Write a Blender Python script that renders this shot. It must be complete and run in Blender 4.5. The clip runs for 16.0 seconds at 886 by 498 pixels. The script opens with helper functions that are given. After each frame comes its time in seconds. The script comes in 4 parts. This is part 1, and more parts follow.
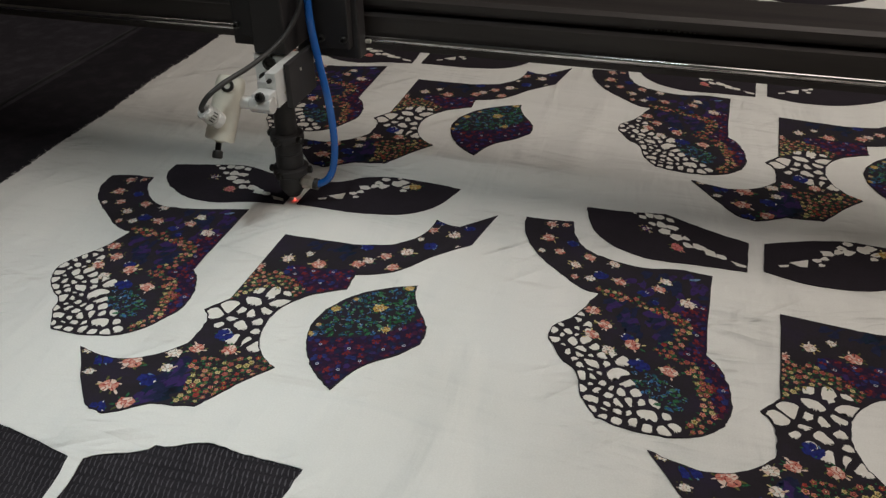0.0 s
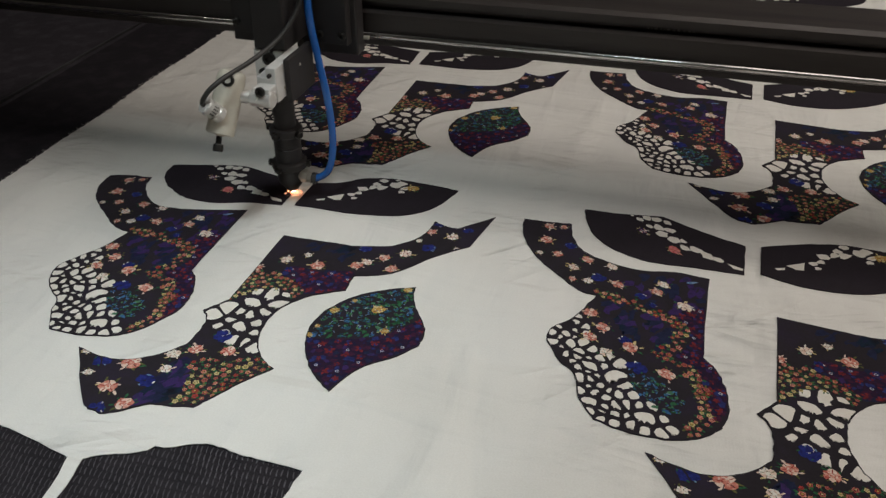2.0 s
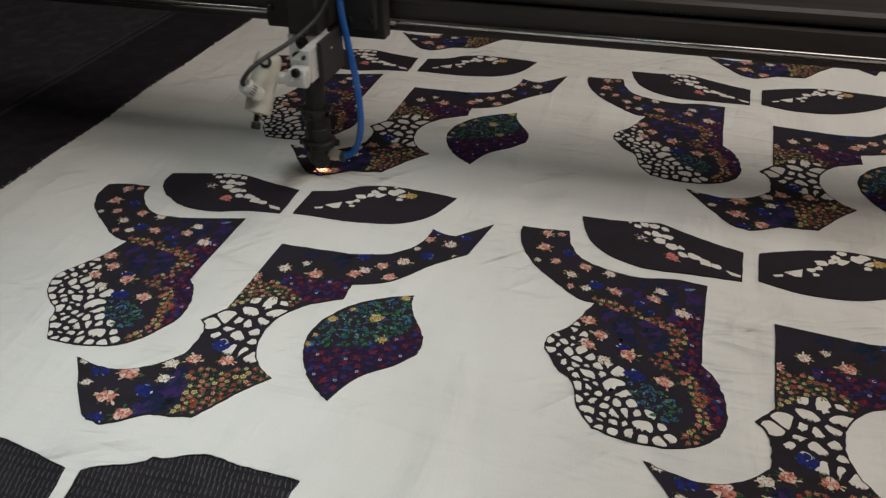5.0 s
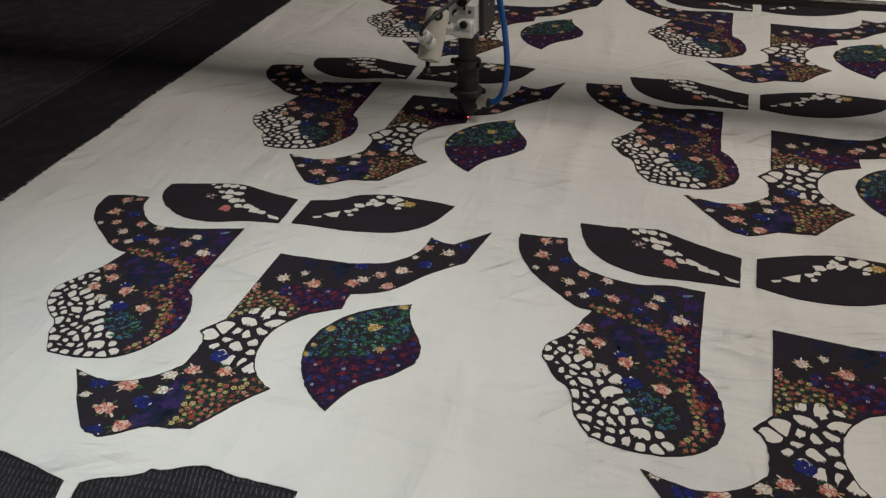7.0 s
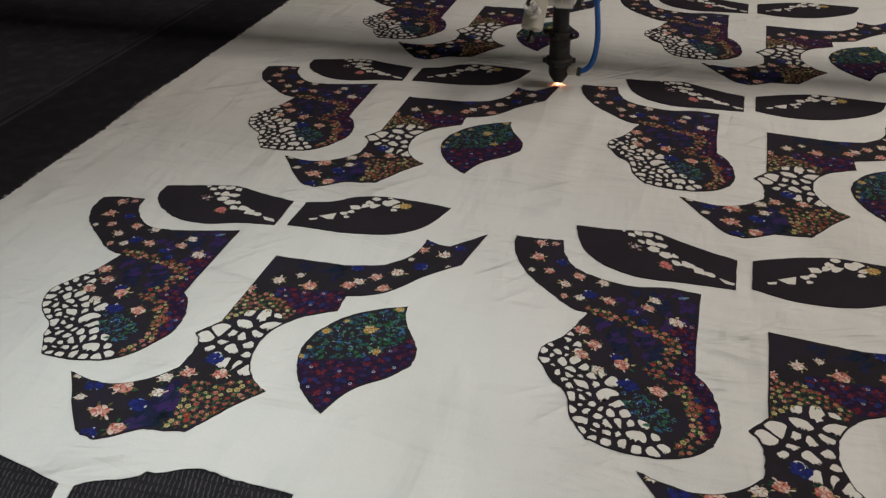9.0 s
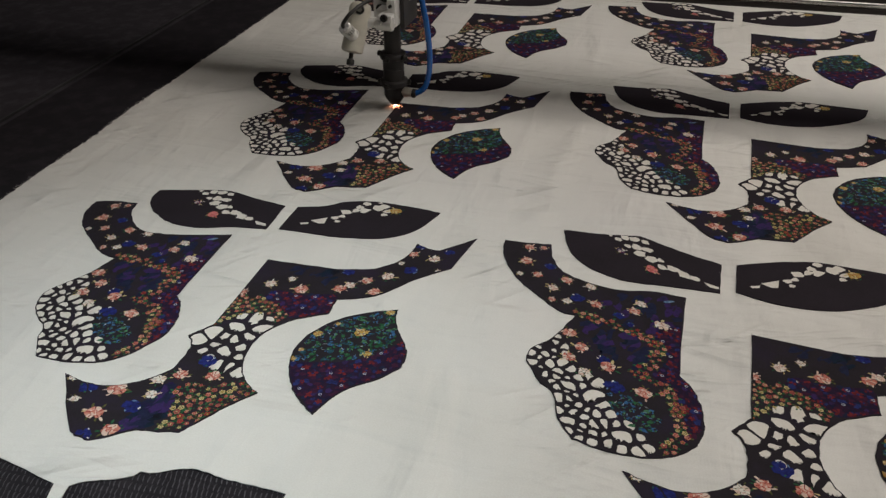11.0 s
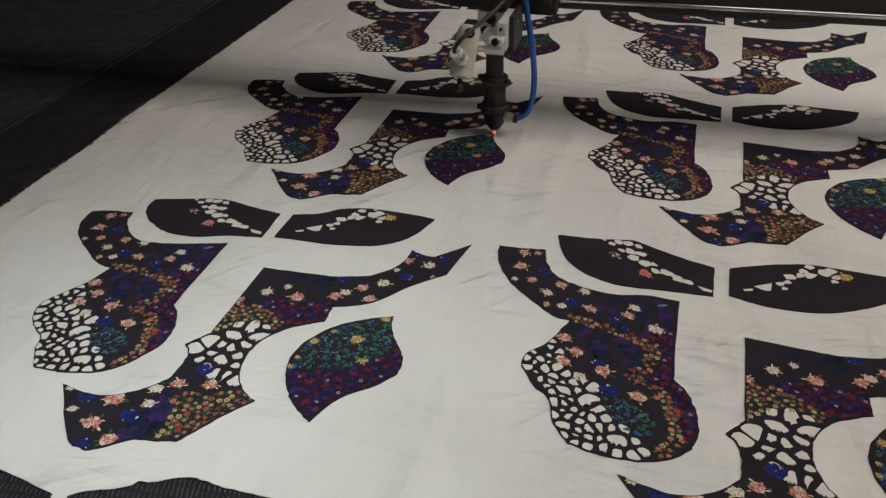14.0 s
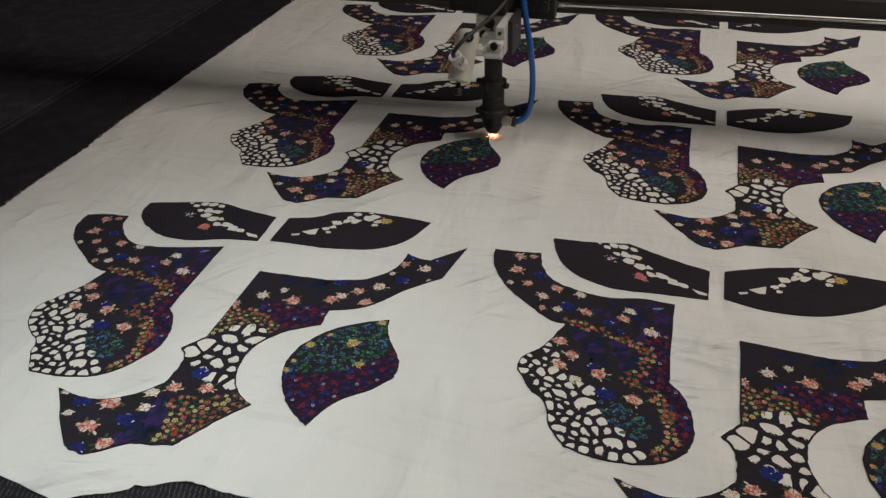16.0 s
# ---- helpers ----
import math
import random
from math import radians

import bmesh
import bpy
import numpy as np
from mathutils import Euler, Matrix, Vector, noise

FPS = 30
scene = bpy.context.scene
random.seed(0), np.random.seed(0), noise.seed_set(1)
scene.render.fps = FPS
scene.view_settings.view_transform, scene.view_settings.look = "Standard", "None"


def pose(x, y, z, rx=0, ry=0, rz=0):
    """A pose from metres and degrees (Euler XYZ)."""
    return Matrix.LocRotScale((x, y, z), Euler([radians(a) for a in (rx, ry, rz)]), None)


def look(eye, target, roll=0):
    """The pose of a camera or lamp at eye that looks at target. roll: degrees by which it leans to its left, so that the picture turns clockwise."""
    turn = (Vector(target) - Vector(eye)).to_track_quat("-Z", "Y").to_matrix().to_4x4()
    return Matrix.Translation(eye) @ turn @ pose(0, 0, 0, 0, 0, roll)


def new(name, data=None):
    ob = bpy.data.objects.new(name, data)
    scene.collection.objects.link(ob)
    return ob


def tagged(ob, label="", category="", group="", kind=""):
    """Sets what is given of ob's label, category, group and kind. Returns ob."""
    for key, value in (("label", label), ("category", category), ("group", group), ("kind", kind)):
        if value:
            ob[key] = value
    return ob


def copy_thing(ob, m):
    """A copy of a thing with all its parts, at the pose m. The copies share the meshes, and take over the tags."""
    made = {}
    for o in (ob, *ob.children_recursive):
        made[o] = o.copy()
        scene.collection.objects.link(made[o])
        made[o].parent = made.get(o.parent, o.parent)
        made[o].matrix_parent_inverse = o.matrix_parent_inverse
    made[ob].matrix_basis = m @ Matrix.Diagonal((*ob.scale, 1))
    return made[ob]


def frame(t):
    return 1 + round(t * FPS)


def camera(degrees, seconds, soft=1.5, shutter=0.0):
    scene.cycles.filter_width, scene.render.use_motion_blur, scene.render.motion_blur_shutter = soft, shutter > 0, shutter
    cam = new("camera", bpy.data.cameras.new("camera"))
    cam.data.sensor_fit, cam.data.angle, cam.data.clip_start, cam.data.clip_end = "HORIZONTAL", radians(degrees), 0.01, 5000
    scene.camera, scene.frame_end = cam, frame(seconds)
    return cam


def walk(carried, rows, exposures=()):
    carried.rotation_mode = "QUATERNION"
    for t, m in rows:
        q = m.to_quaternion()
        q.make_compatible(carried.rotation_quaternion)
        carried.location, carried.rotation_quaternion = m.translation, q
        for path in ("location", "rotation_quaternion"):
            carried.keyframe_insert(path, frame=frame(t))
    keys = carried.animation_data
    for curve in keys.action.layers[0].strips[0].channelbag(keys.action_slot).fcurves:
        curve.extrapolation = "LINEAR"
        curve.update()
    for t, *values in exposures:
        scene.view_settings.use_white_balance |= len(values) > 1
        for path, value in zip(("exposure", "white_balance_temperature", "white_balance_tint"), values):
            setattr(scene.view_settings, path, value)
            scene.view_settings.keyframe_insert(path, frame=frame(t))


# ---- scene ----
# ---- camera ----
cam = camera(52.28, 16.0, soft=1.4, shutter=0.5)
PATH = [
    (0, pose(0.7895, -0.1686, 0.3594, 57.423, 1.127, 17.165)),
    (0.5, pose(0.7898, -0.1694, 0.3593, 57.494, 1.087, 17.184)),
    (1, pose(0.7889, -0.1696, 0.3605, 57.432, 0.962, 17.117)),
    (1.5, pose(0.7876, -0.1697, 0.3617, 57.346, 0.818, 17.039)),
    (2, pose(0.7869, -0.1699, 0.3620, 57.365, 0.738, 16.985)),
    (2.5, pose(0.7865, -0.1694, 0.3625, 57.326, 0.674, 16.996)),
    (3, pose(0.7853, -0.1694, 0.3620, 57.357, 0.643, 16.876)),
    (3.5, pose(0.7859, -0.1693, 0.3628, 57.325, 0.682, 16.916)),
    (4, pose(0.7858, -0.1691, 0.3634, 57.386, 0.673, 16.864)),
    (6.5, pose(0.7937, -0.1661, 0.3674, 57.819, 1.572, 16.959)),
    (7, pose(0.7934, -0.1658, 0.3679, 57.866, 1.598, 16.871)),
    (7.5, pose(0.7938, -0.1654, 0.3675, 57.967, 1.605, 16.817)),
    (8, pose(0.7940, -0.1653, 0.3682, 57.932, 1.582, 16.792)),
    (8.5, pose(0.7942, -0.1655, 0.3682, 57.946, 1.540, 16.755)),
    (9, pose(0.7932, -0.1650, 0.3683, 57.924, 1.453, 16.663)),
    (11.5, pose(0.7958, -0.1756, 0.3747, 58.308, 0.992, 15.975)),
    (12, pose(0.7954, -0.1764, 0.3757, 58.368, 0.969, 15.852)),
    (12.5, pose(0.7950, -0.1772, 0.3758, 58.472, 0.975, 15.736)),
    (13, pose(0.7958, -0.1762, 0.3764, 58.465, 1.163, 15.672)),
    (13.5, pose(0.7966, -0.1759, 0.3774, 58.411, 1.297, 15.639)),
    (14, pose(0.7972, -0.1756, 0.3770, 58.444, 1.436, 15.583)),
    (14.5, pose(0.7974, -0.1755, 0.3774, 58.418, 1.468, 15.515)),
    (15, pose(0.7967, -0.1754, 0.3779, 58.385, 1.431, 15.432)),
    (15.5, pose(0.7966, -0.1760, 0.3784, 58.428, 1.387, 15.329)),
    (16, pose(0.7965, -0.1765, 0.3781, 58.614, 1.273, 15.285)),
]
walk(cam, PATH)

# ---- light ----
world = bpy.data.worlds.new("workshop_air")
scene.world = world
world.use_nodes = True
world.node_tree.nodes["Background"].inputs[0].default_value = (0.95, 0.93, 0.88, 1)
world.node_tree.nodes["Background"].inputs[1].default_value = 0.25
scene.view_settings.exposure = 0.0


def area_lamp(eye, target, length, width, power, colour, spread=180):
    data = bpy.data.lights.new("unseen_lamp", "AREA")
    data.shape, data.size, data.size_y = "RECTANGLE", length, width
    data.energy, data.color, data.spread = power, colour, radians(spread)
    lamp = new("unseen_lamp", data)
    lamp.matrix_world = look(eye, target)
    return lamp


# unseen lamps fitted to the cloth's brightness, cones narrowed: a broad one across the machine, one behind it, an added
# one over its front, one to the side
area_lamp((1.50, 0.20, 2.45), (1.50, 0.55, 0), 1.3, 1.4, 2.6, (1.0, 0.90, 0.83), 88)
area_lamp((1.30, 1.60, 2.45), (1.25, 0.95, 0), 1.1, 0.40, 3.2, (1.0, 0.93, 0.86), 80)
# narrow lamp added for the cool bright pool, no known fixture behind it
area_lamp((0.56, -0.35, 1.75), (0.51, 0.17, 0), 0.24, 0.24, 0.35, (0.85, 0.97, 1.0), 24)
area_lamp((2.40, 0.60, 1.80), (1.20, 0.40, 0), 1.30, 0.25, 5.0, (1.0, 0.92, 0.85), 84)
# a tube beyond the machine's left side, seen as the glint along the guide rail
area_lamp((-1.25, 0.7, 2.4), (-1.25, 0.2, 0), 1.0, 0.04, 2.2, (1.0, 0.94, 0.88))


# ---- materials ----
def node(nt, kind, **values):
    n = nt.nodes.new(kind)
    for key, value in values.items():
        if key in n.inputs:
            n.inputs[key].default_value = value
    return n


def cloth(name, colours, scale=60.0, rough=0.85, weave=0.25, crease=0.0, sheen=0.0, positions=None):
    """Cotton: two or more colours mixed by noise, a fine weave and, if asked, long soft creases."""
    mat = bpy.data.materials.new(name)
    mat.use_nodes = True
    nt = mat.node_tree
    bsdf = nt.nodes["Principled BSDF"]
    bsdf.inputs["Roughness"].default_value = rough
    bsdf.inputs["Specular IOR Level"].default_value = 0.12
    if sheen:
        bsdf.inputs["Sheen Weight"].default_value = sheen
    tex = nt.nodes.new("ShaderNodeTexCoord")
    geo = nt.nodes.new("ShaderNodeNewGeometry")
    pos = geo.outputs["Position"] if crease else tex.outputs["Object"]
    big = node(nt, "ShaderNodeTexNoise", Scale=scale, Detail=4.0, Roughness=0.6)
    nt.links.new(pos, big.inputs["Vector"])
    ramp = nt.nodes.new("ShaderNodeValToRGB")
    els = ramp.color_ramp.elements
    n = len(colours)
    spots = positions or [0.32 + 0.36 * i / max(1, n - 1) for i in range(n)]
    els[0].position, els[0].color = spots[0], (*colours[0], 1)
    els[1].position, els[1].color = spots[-1], (*colours[-1], 1)
    for s, c in list(zip(spots, colours))[1:-1]:
        e = els.new(s)
        e.color = (*c, 1)
    nt.links.new(big.outputs["Fac"], ramp.inputs[0])
    fine = node(nt, "ShaderNodeTexNoise", Scale=900.0, Detail=2.0)
    nt.links.new(pos, fine.inputs["Vector"])
    mul = nt.nodes.new("ShaderNodeMix")
    mul.data_type, mul.blend_type = "RGBA", "OVERLAY"
    mul.inputs[0].default_value = 0.18
    nt.links.new(ramp.outputs[0], mul.inputs[6])
    nt.links.new(fine.outputs["Fac"], mul.inputs[7])
    nt.links.new(mul.outputs[2], bsdf.inputs["Base Color"])
    wave = node(nt, "ShaderNodeTexWave", Scale=420.0, Distortion=1.0)
    nt.links.new(pos, wave.inputs["Vector"])
    bump = node(nt, "ShaderNodeBump", Strength=weave, Distance=0.0002)
    nt.links.new(wave.outputs["Fac"], bump.inputs["Height"])
    last = bump
    if crease:
        for (ax, ay, az), sc, dist in (((2.2, 0.7, 1), 9.0, 0.013), ((1.0, 3.0, 1), 7.0, 0.016), ((6.0, 1.6, 1), 6.0, 0.007)):
            mp = nt.nodes.new("ShaderNodeMapping")
            mp.inputs["Scale"].default_value = (ax, ay, az)
            mp.inputs["Rotation"].default_value = (0, 0, 0.5 if ax > 2 else -0.35)
            nt.links.new(pos, mp.inputs["Vector"])
            no = node(nt, "ShaderNodeTexNoise", Scale=sc, Detail=3.0, Roughness=0.45, Distortion=0.6)
            nt.links.new(mp.outputs[0], no.inputs["Vector"])
            b2 = node(nt, "ShaderNodeBump", Strength=crease, Distance=dist)
            nt.links.new(no.outputs["Fac"], b2.inputs["Height"])
            nt.links.new(last.outputs[0], b2.inputs["Normal"])
            last = b2
        for rot, sc, stretch in ((0.75, 5.0, (1.0, 5.0, 1)), (-0.15, 4.0, (0.8, 5.5, 1)), (0.25, 13.0, (0.9, 3.6, 1))):
            mp = nt.nodes.new("ShaderNodeMapping")
            mp.inputs["Rotation"].default_value = (0, 0, -rot)
            nt.links.new(pos, mp.inputs["Vector"])
            ms = nt.nodes.new("ShaderNodeMapping")
            ms.inputs["Scale"].default_value = stretch
            nt.links.new(mp.outputs[0], ms.inputs["Vector"])
            no = node(nt, "ShaderNodeTexNoise", Scale=sc, Detail=2.0, Roughness=0.5, Distortion=0.4)
            nt.links.new(ms.outputs[0], no.inputs["Vector"])
            ridge = nt.nodes.new("ShaderNodeValToRGB")
            e = ridge.color_ramp.elements
            e[0].position, e[0].color = 0.40, (0, 0, 0, 1)
            e[1].position, e[1].color = 0.60, (0, 0, 0, 1)
            e.new(0.5).color = (1, 1, 1, 1)
            nt.links.new(no.outputs["Fac"], ridge.inputs[0])
            mask = node(nt, "ShaderNodeTexNoise", Scale=7.0, Detail=1.0)
            nt.links.new(pos, mask.inputs["Vector"])
            mr = nt.nodes.new("ShaderNodeMapRange")
            mr.inputs[1].default_value, mr.inputs[2].default_value, mr.inputs[4].default_value = 0.44, 0.62, 0.8
            nt.links.new(mask.outputs["Fac"], mr.inputs[0])
            b3 = node(nt, "ShaderNodeBump", Distance=0.0025 if sc < 10 else 0.0012)
            nt.links.new(mr.outputs[0], b3.inputs["Strength"])
            nt.links.new(ridge.outputs[0], b3.inputs["Height"])
            nt.links.new(last.outputs[0], b3.inputs["Normal"])
            last = b3
    nt.links.new(last.outputs[0], bsdf.inputs["Normal"])
    return mat


def hard(name, colour, rough=0.4, metal=0.0, grain=0.0, worn=None, scale=40.0, stretch=(1, 1, 1), coat=0.0, spec=0.5):
    """Metal, plastic or paint with uneven gloss and a little wear."""
    mat = bpy.data.materials.new(name)
    mat.use_nodes = True
    nt = mat.node_tree
    bsdf = nt.nodes["Principled BSDF"]
    bsdf.inputs["Metallic"].default_value = metal
    bsdf.inputs["Coat Weight"].default_value = coat
    bsdf.inputs["Specular IOR Level"].default_value = spec
    tex = nt.nodes.new("ShaderNodeTexCoord")
    mp = nt.nodes.new("ShaderNodeMapping")
    mp.inputs["Scale"].default_value = stretch
    nt.links.new(tex.outputs["Object"], mp.inputs["Vector"])
    no = node(nt, "ShaderNodeTexNoise", Scale=scale, Detail=5.0, Roughness=0.65)
    nt.links.new(mp.outputs[0], no.inputs["Vector"])
    mix = nt.nodes.new("ShaderNodeMix")
    mix.data_type = "RGBA"
    mix.inputs[6].default_value = (*colour, 1)
    mix.inputs[7].default_value = (*(worn or tuple(c * 0.72 for c in colour)), 1)
    ramp = nt.nodes.new("ShaderNodeMapRange")
    ramp.inputs[1].default_value, ramp.inputs[2].default_value = 0.45, 0.72
    nt.links.new(no.outputs["Fac"], ramp.inputs[0])
    nt.links.new(ramp.outputs[0], mix.inputs[0])
    nt.links.new(mix.outputs[2], bsdf.inputs["Base Color"])
    rr = nt.nodes.new("ShaderNodeMapRange")
    rr.inputs[3].default_value, rr.inputs[4].default_value = rough * 0.8, min(1, rough * 1.25)
    nt.links.new(no.outputs["Fac"], rr.inputs[0])
    nt.links.new(rr.outputs[0], bsdf.inputs["Roughness"])
    if grain:
        fine = node(nt, "ShaderNodeTexNoise", Scale=scale * 12, Detail=2.0)
        nt.links.new(mp.outputs[0], fine.inputs["Vector"])
        bump = node(nt, "ShaderNodeBump", Strength=grain, Distance=0.0004)
        nt.links.new(fine.outputs["Fac"], bump.inputs["Height"])
        nt.links.new(bump.outputs[0], bsdf.inputs["Normal"])
    return mat


def glow(name, colour, strength):
    mat = bpy.data.materials.new(name)
    mat.use_nodes = True
    b = mat.node_tree.nodes["Principled BSDF"]
    b.inputs["Base Color"].default_value = (*colour, 1)
    b.inputs["Emission Color"].default_value = (*colour, 1)
    b.inputs["Emission Strength"].default_value = strength
    return mat


M = {
    "white": cloth("white_cotton", [(0.66, 0.645, 0.60), (0.72, 0.71, 0.67), (0.70, 0.69, 0.66)], 3.0, crease=0.55),
    "thread": cloth("cotton_thread", [(0.66, 0.64, 0.60), (0.72, 0.70, 0.66)], 200.0),
    "black": cloth("black_print", [(0.019, 0.016, 0.019), (0.023, 0.019, 0.024), (0.025, 0.019, 0.034)], 35.0),
    "plain": cloth("ink_navy_print", [(0.021, 0.017, 0.021), (0.025, 0.020, 0.026)], 25.0),
    "pebble": cloth("cream_print", [(0.68, 0.64, 0.57), (0.74, 0.71, 0.66)], 90.0),
    "salmon": cloth("salmon_print", [(0.38, 0.085, 0.07), (0.54, 0.20, 0.15), (0.65, 0.41, 0.33)], 500.0),
    "blush": cloth("blush_print", [(0.62, 0.42, 0.33), (0.70, 0.60, 0.52)], 500.0),
    "brick": cloth("brick_red_print", [(0.18, 0.02, 0.018), (0.38, 0.06, 0.05)], 500.0),
    "moss": cloth("moss_print", [(0.03, 0.055, 0.015), (0.16, 0.14, 0.05)], 500.0),
    "green": cloth("green_print", [(0.010, 0.050, 0.022), (0.035, 0.14, 0.06)], 500.0),
    "teal": cloth("teal_print", [(0.008, 0.03, 0.05), (0.03, 0.10, 0.13)], 400.0),
    "blue": cloth("blue_print", [(0.010, 0.011, 0.065), (0.022, 0.032, 0.19)], 400.0),
    "sky": cloth("sky_blue_print", [(0.05, 0.10, 0.22), (0.20, 0.30, 0.44)], 500.0),
    "gold": cloth("gold_print", [(0.34, 0.19, 0.03), (0.55, 0.38, 0.12)], 500.0),
    "cream": cloth("straw_print", [(0.48, 0.36, 0.13), (0.62, 0.53, 0.30)], 500.0),
    "pink": cloth("pink_print", [(0.55, 0.10, 0.12), (0.70, 0.28, 0.26)], 500.0),
    "violet": cloth("violet_print", [(0.022, 0.015, 0.040), (0.040, 0.020, 0.095), (0.020, 0.022, 0.060)], 120.0),
    "wine": cloth("wine_and_navy_print", [(0.011, 0.011, 0.036), (0.016, 0.011, 0.032), (0.026, 0.010, 0.026), (0.013, 0.015, 0.055)], 260.0),
    "garnet": cloth("garnet_print", [(0.075, 0.012, 0.016), (0.19, 0.024, 0.026)], 400.0),
    "plum": cloth("plum_print", [(0.030, 0.010, 0.030), (0.055, 0.014, 0.034)], 300.0),
    "rosy": cloth("rosy_print", [(0.26, 0.055, 0.05), (0.42, 0.15, 0.12)], 500.0),
    "azure": cloth("azure_print", [(0.016, 0.060, 0.16), (0.06, 0.17, 0.34)], 400.0),
    "leaf_green": cloth("leaf_green_print", [(0.03, 0.10, 0.05), (0.10, 0.24, 0.13)], 400.0),
    "pale": cloth("pale_ring_print", [(0.34, 0.36, 0.42), (0.50, 0.52, 0.55)], 400.0),
    "navy_dim": cloth("dim_navy_print", [(0.012, 0.014, 0.034), (0.017, 0.022, 0.058)], 200.0),
    "navy": cloth("navy_print", [(0.014, 0.016, 0.065), (0.026, 0.038, 0.16)], 400.0),
    "dusk": cloth("dusk_teal_print", [(0.007, 0.007, 0.012), (0.008, 0.018, 0.034), (0.018, 0.010, 0.05)], 90.0),
    "anodised": hard("black_anodised_aluminium", (0.029, 0.026, 0.026), 0.5, 0.0, 0.12, (0.036, 0.032, 0.031), spec=0.35),
    "beam": hard("dark_bronze_beam", (0.052, 0.044, 0.041), 0.42, 0.3, 0.1, (0.028, 0.023, 0.022), 14.0, (0.25, 4, 4)),
    "chrome": hard("ground_steel", (0.75, 0.74, 0.72), 0.16, 1.0, 0.05, (0.6, 0.59, 0.57), 60.0, (0.1, 6, 6)),
    "alu": hard("machined_aluminium", (0.84, 0.83, 0.80), 0.34, 0.25, 0.0, (0.76, 0.75, 0.72), 90.0, (0.3, 2, 2)),
    "ivory": hard("ivory_plastic", (0.68, 0.64, 0.54), 0.36, 0.0, 0.05, (0.56, 0.53, 0.45)),
    "satin": hard("satin_steel", (0.78, 0.76, 0.72), 0.26, 0.35, 0.0, (0.72, 0.70, 0.66), 60.0),
    "nickel": hard("nickel", (0.62, 0.58, 0.50), 0.32, 0.6, 0.05),
    "bolt": hard("blackened_steel", (0.05, 0.048, 0.045), 0.35, 0.8),
    "rubber": hard("black_rubber", (0.03, 0.028, 0.026), 0.5, 0.0, 0.1),
    "blue_tube": hard("blue_polyurethane", (0.016, 0.115, 0.42), 0.22, 0.0, 0.0, (0.024, 0.15, 0.48), 30.0, coat=0.3),
    "faded_ink": hard("faded_ink", (0.16, 0.15, 0.14), 0.6),
    "label": hard("paper_tag", (0.55, 0.54, 0.50), 0.6),
    "steel_dark": hard("dark_painted_steel", (0.022, 0.020, 0.021), 0.7, 0.0, 0.15, (0.030, 0.027, 0.027), 10.0, spec=0.15),
    "belt": hard("black_mesh_belt", (0.021, 0.019, 0.022), 0.95, 0.0, 0.5, (0.034, 0.030, 0.034), 45.0, spec=0.03),
    # the belt's black again, lifted in colour for light missing on the left
    "tray": hard("lifted_black_tray", (0.036, 0.033, 0.038), 0.95, 0.0, 0.5, (0.060, 0.054, 0.062), 45.0, spec=0.03),
    "guide": hard("worn_guide_strip", (0.026, 0.025, 0.027), 0.7, 0.0, 0.3, (0.060, 0.058, 0.060), 9.0, spec=0.15),
    "wire": hard("belt_wire", (0.056, 0.051, 0.057), 0.5, 0.0, 0.0, (0.026, 0.027, 0.031), 300.0),
    # for the unseen walls and ceiling, pale so that they throw light back
    "wall": hard("pale_bounce_paint", (0.66, 0.64, 0.60), 0.8, 0.0, 0.1, (0.58, 0.56, 0.52), 3.0),
    "concrete": hard("concrete", (0.24, 0.23, 0.22), 0.8, 0.0, 0.3, (0.19, 0.18, 0.17), 4.0),
    "spark": glow("spark_glow", (1.0, 0.40, 0.20), 4.0),
    "spark_core": glow("spark_core_glow", (1.0, 0.72, 0.46), 9.0),
    "pointer": glow("pointer_dot_glow", (1.0, 0.06, 0.04), 6.0),
}


# ---- mesh helpers ----
def mesh_of(name, bm, mats):
    me = bpy.data.meshes.new(name)
    bm.to_mesh(me)
    bm.free()
    for m in mats if isinstance(mats, (list, tuple)) else [mats]:
        me.materials.append(M[m])
    return me


def part(name, bm, mats, parent, label="", smooth=False):
    ob = new(name, mesh_of(name, bm, mats))
    ob.parent = parent
    if smooth:
        soften(ob)
    return tagged(ob, label)


def thing(name, bm, mats, label, category, group="", kind="", at=(0, 0, 0), smooth=False):
    ob = new(name, mesh_of(name, bm, mats))
    ob.location = at
    if smooth:
        soften(ob)
    return tagged(ob, label, category, group, kind)


def soften(ob, angle=40):
    me = ob.data
    for p in me.polygons:
        p.use_smooth = True
    me.set_sharp_from_angle(angle=radians(angle))


def box(bm, x0, x1, y0, y1, z0, z1, bevel=0.0, m=None):
    r = bmesh.ops.create_cube(bm, size=1.0)
    vs = r["verts"]
    for v in vs:
        v.co = Vector((x0 if v.co.x < 0 else x1, y0 if v.co.y < 0 else y1, z0 if v.co.z < 0 else z1))
    if bevel:
        es = list({e for v in vs for e in v.link_edges})
        out = bmesh.ops.bevel(bm, geom=es, offset=bevel, segments=2, affect="EDGES", profile=0.5)
        vs = list({v for f in out["faces"] for v in f.verts} | {v for v in vs if v.is_valid})
    if m is not None:
        bmesh.ops.transform(bm, matrix=m, verts=vs)
    return vs


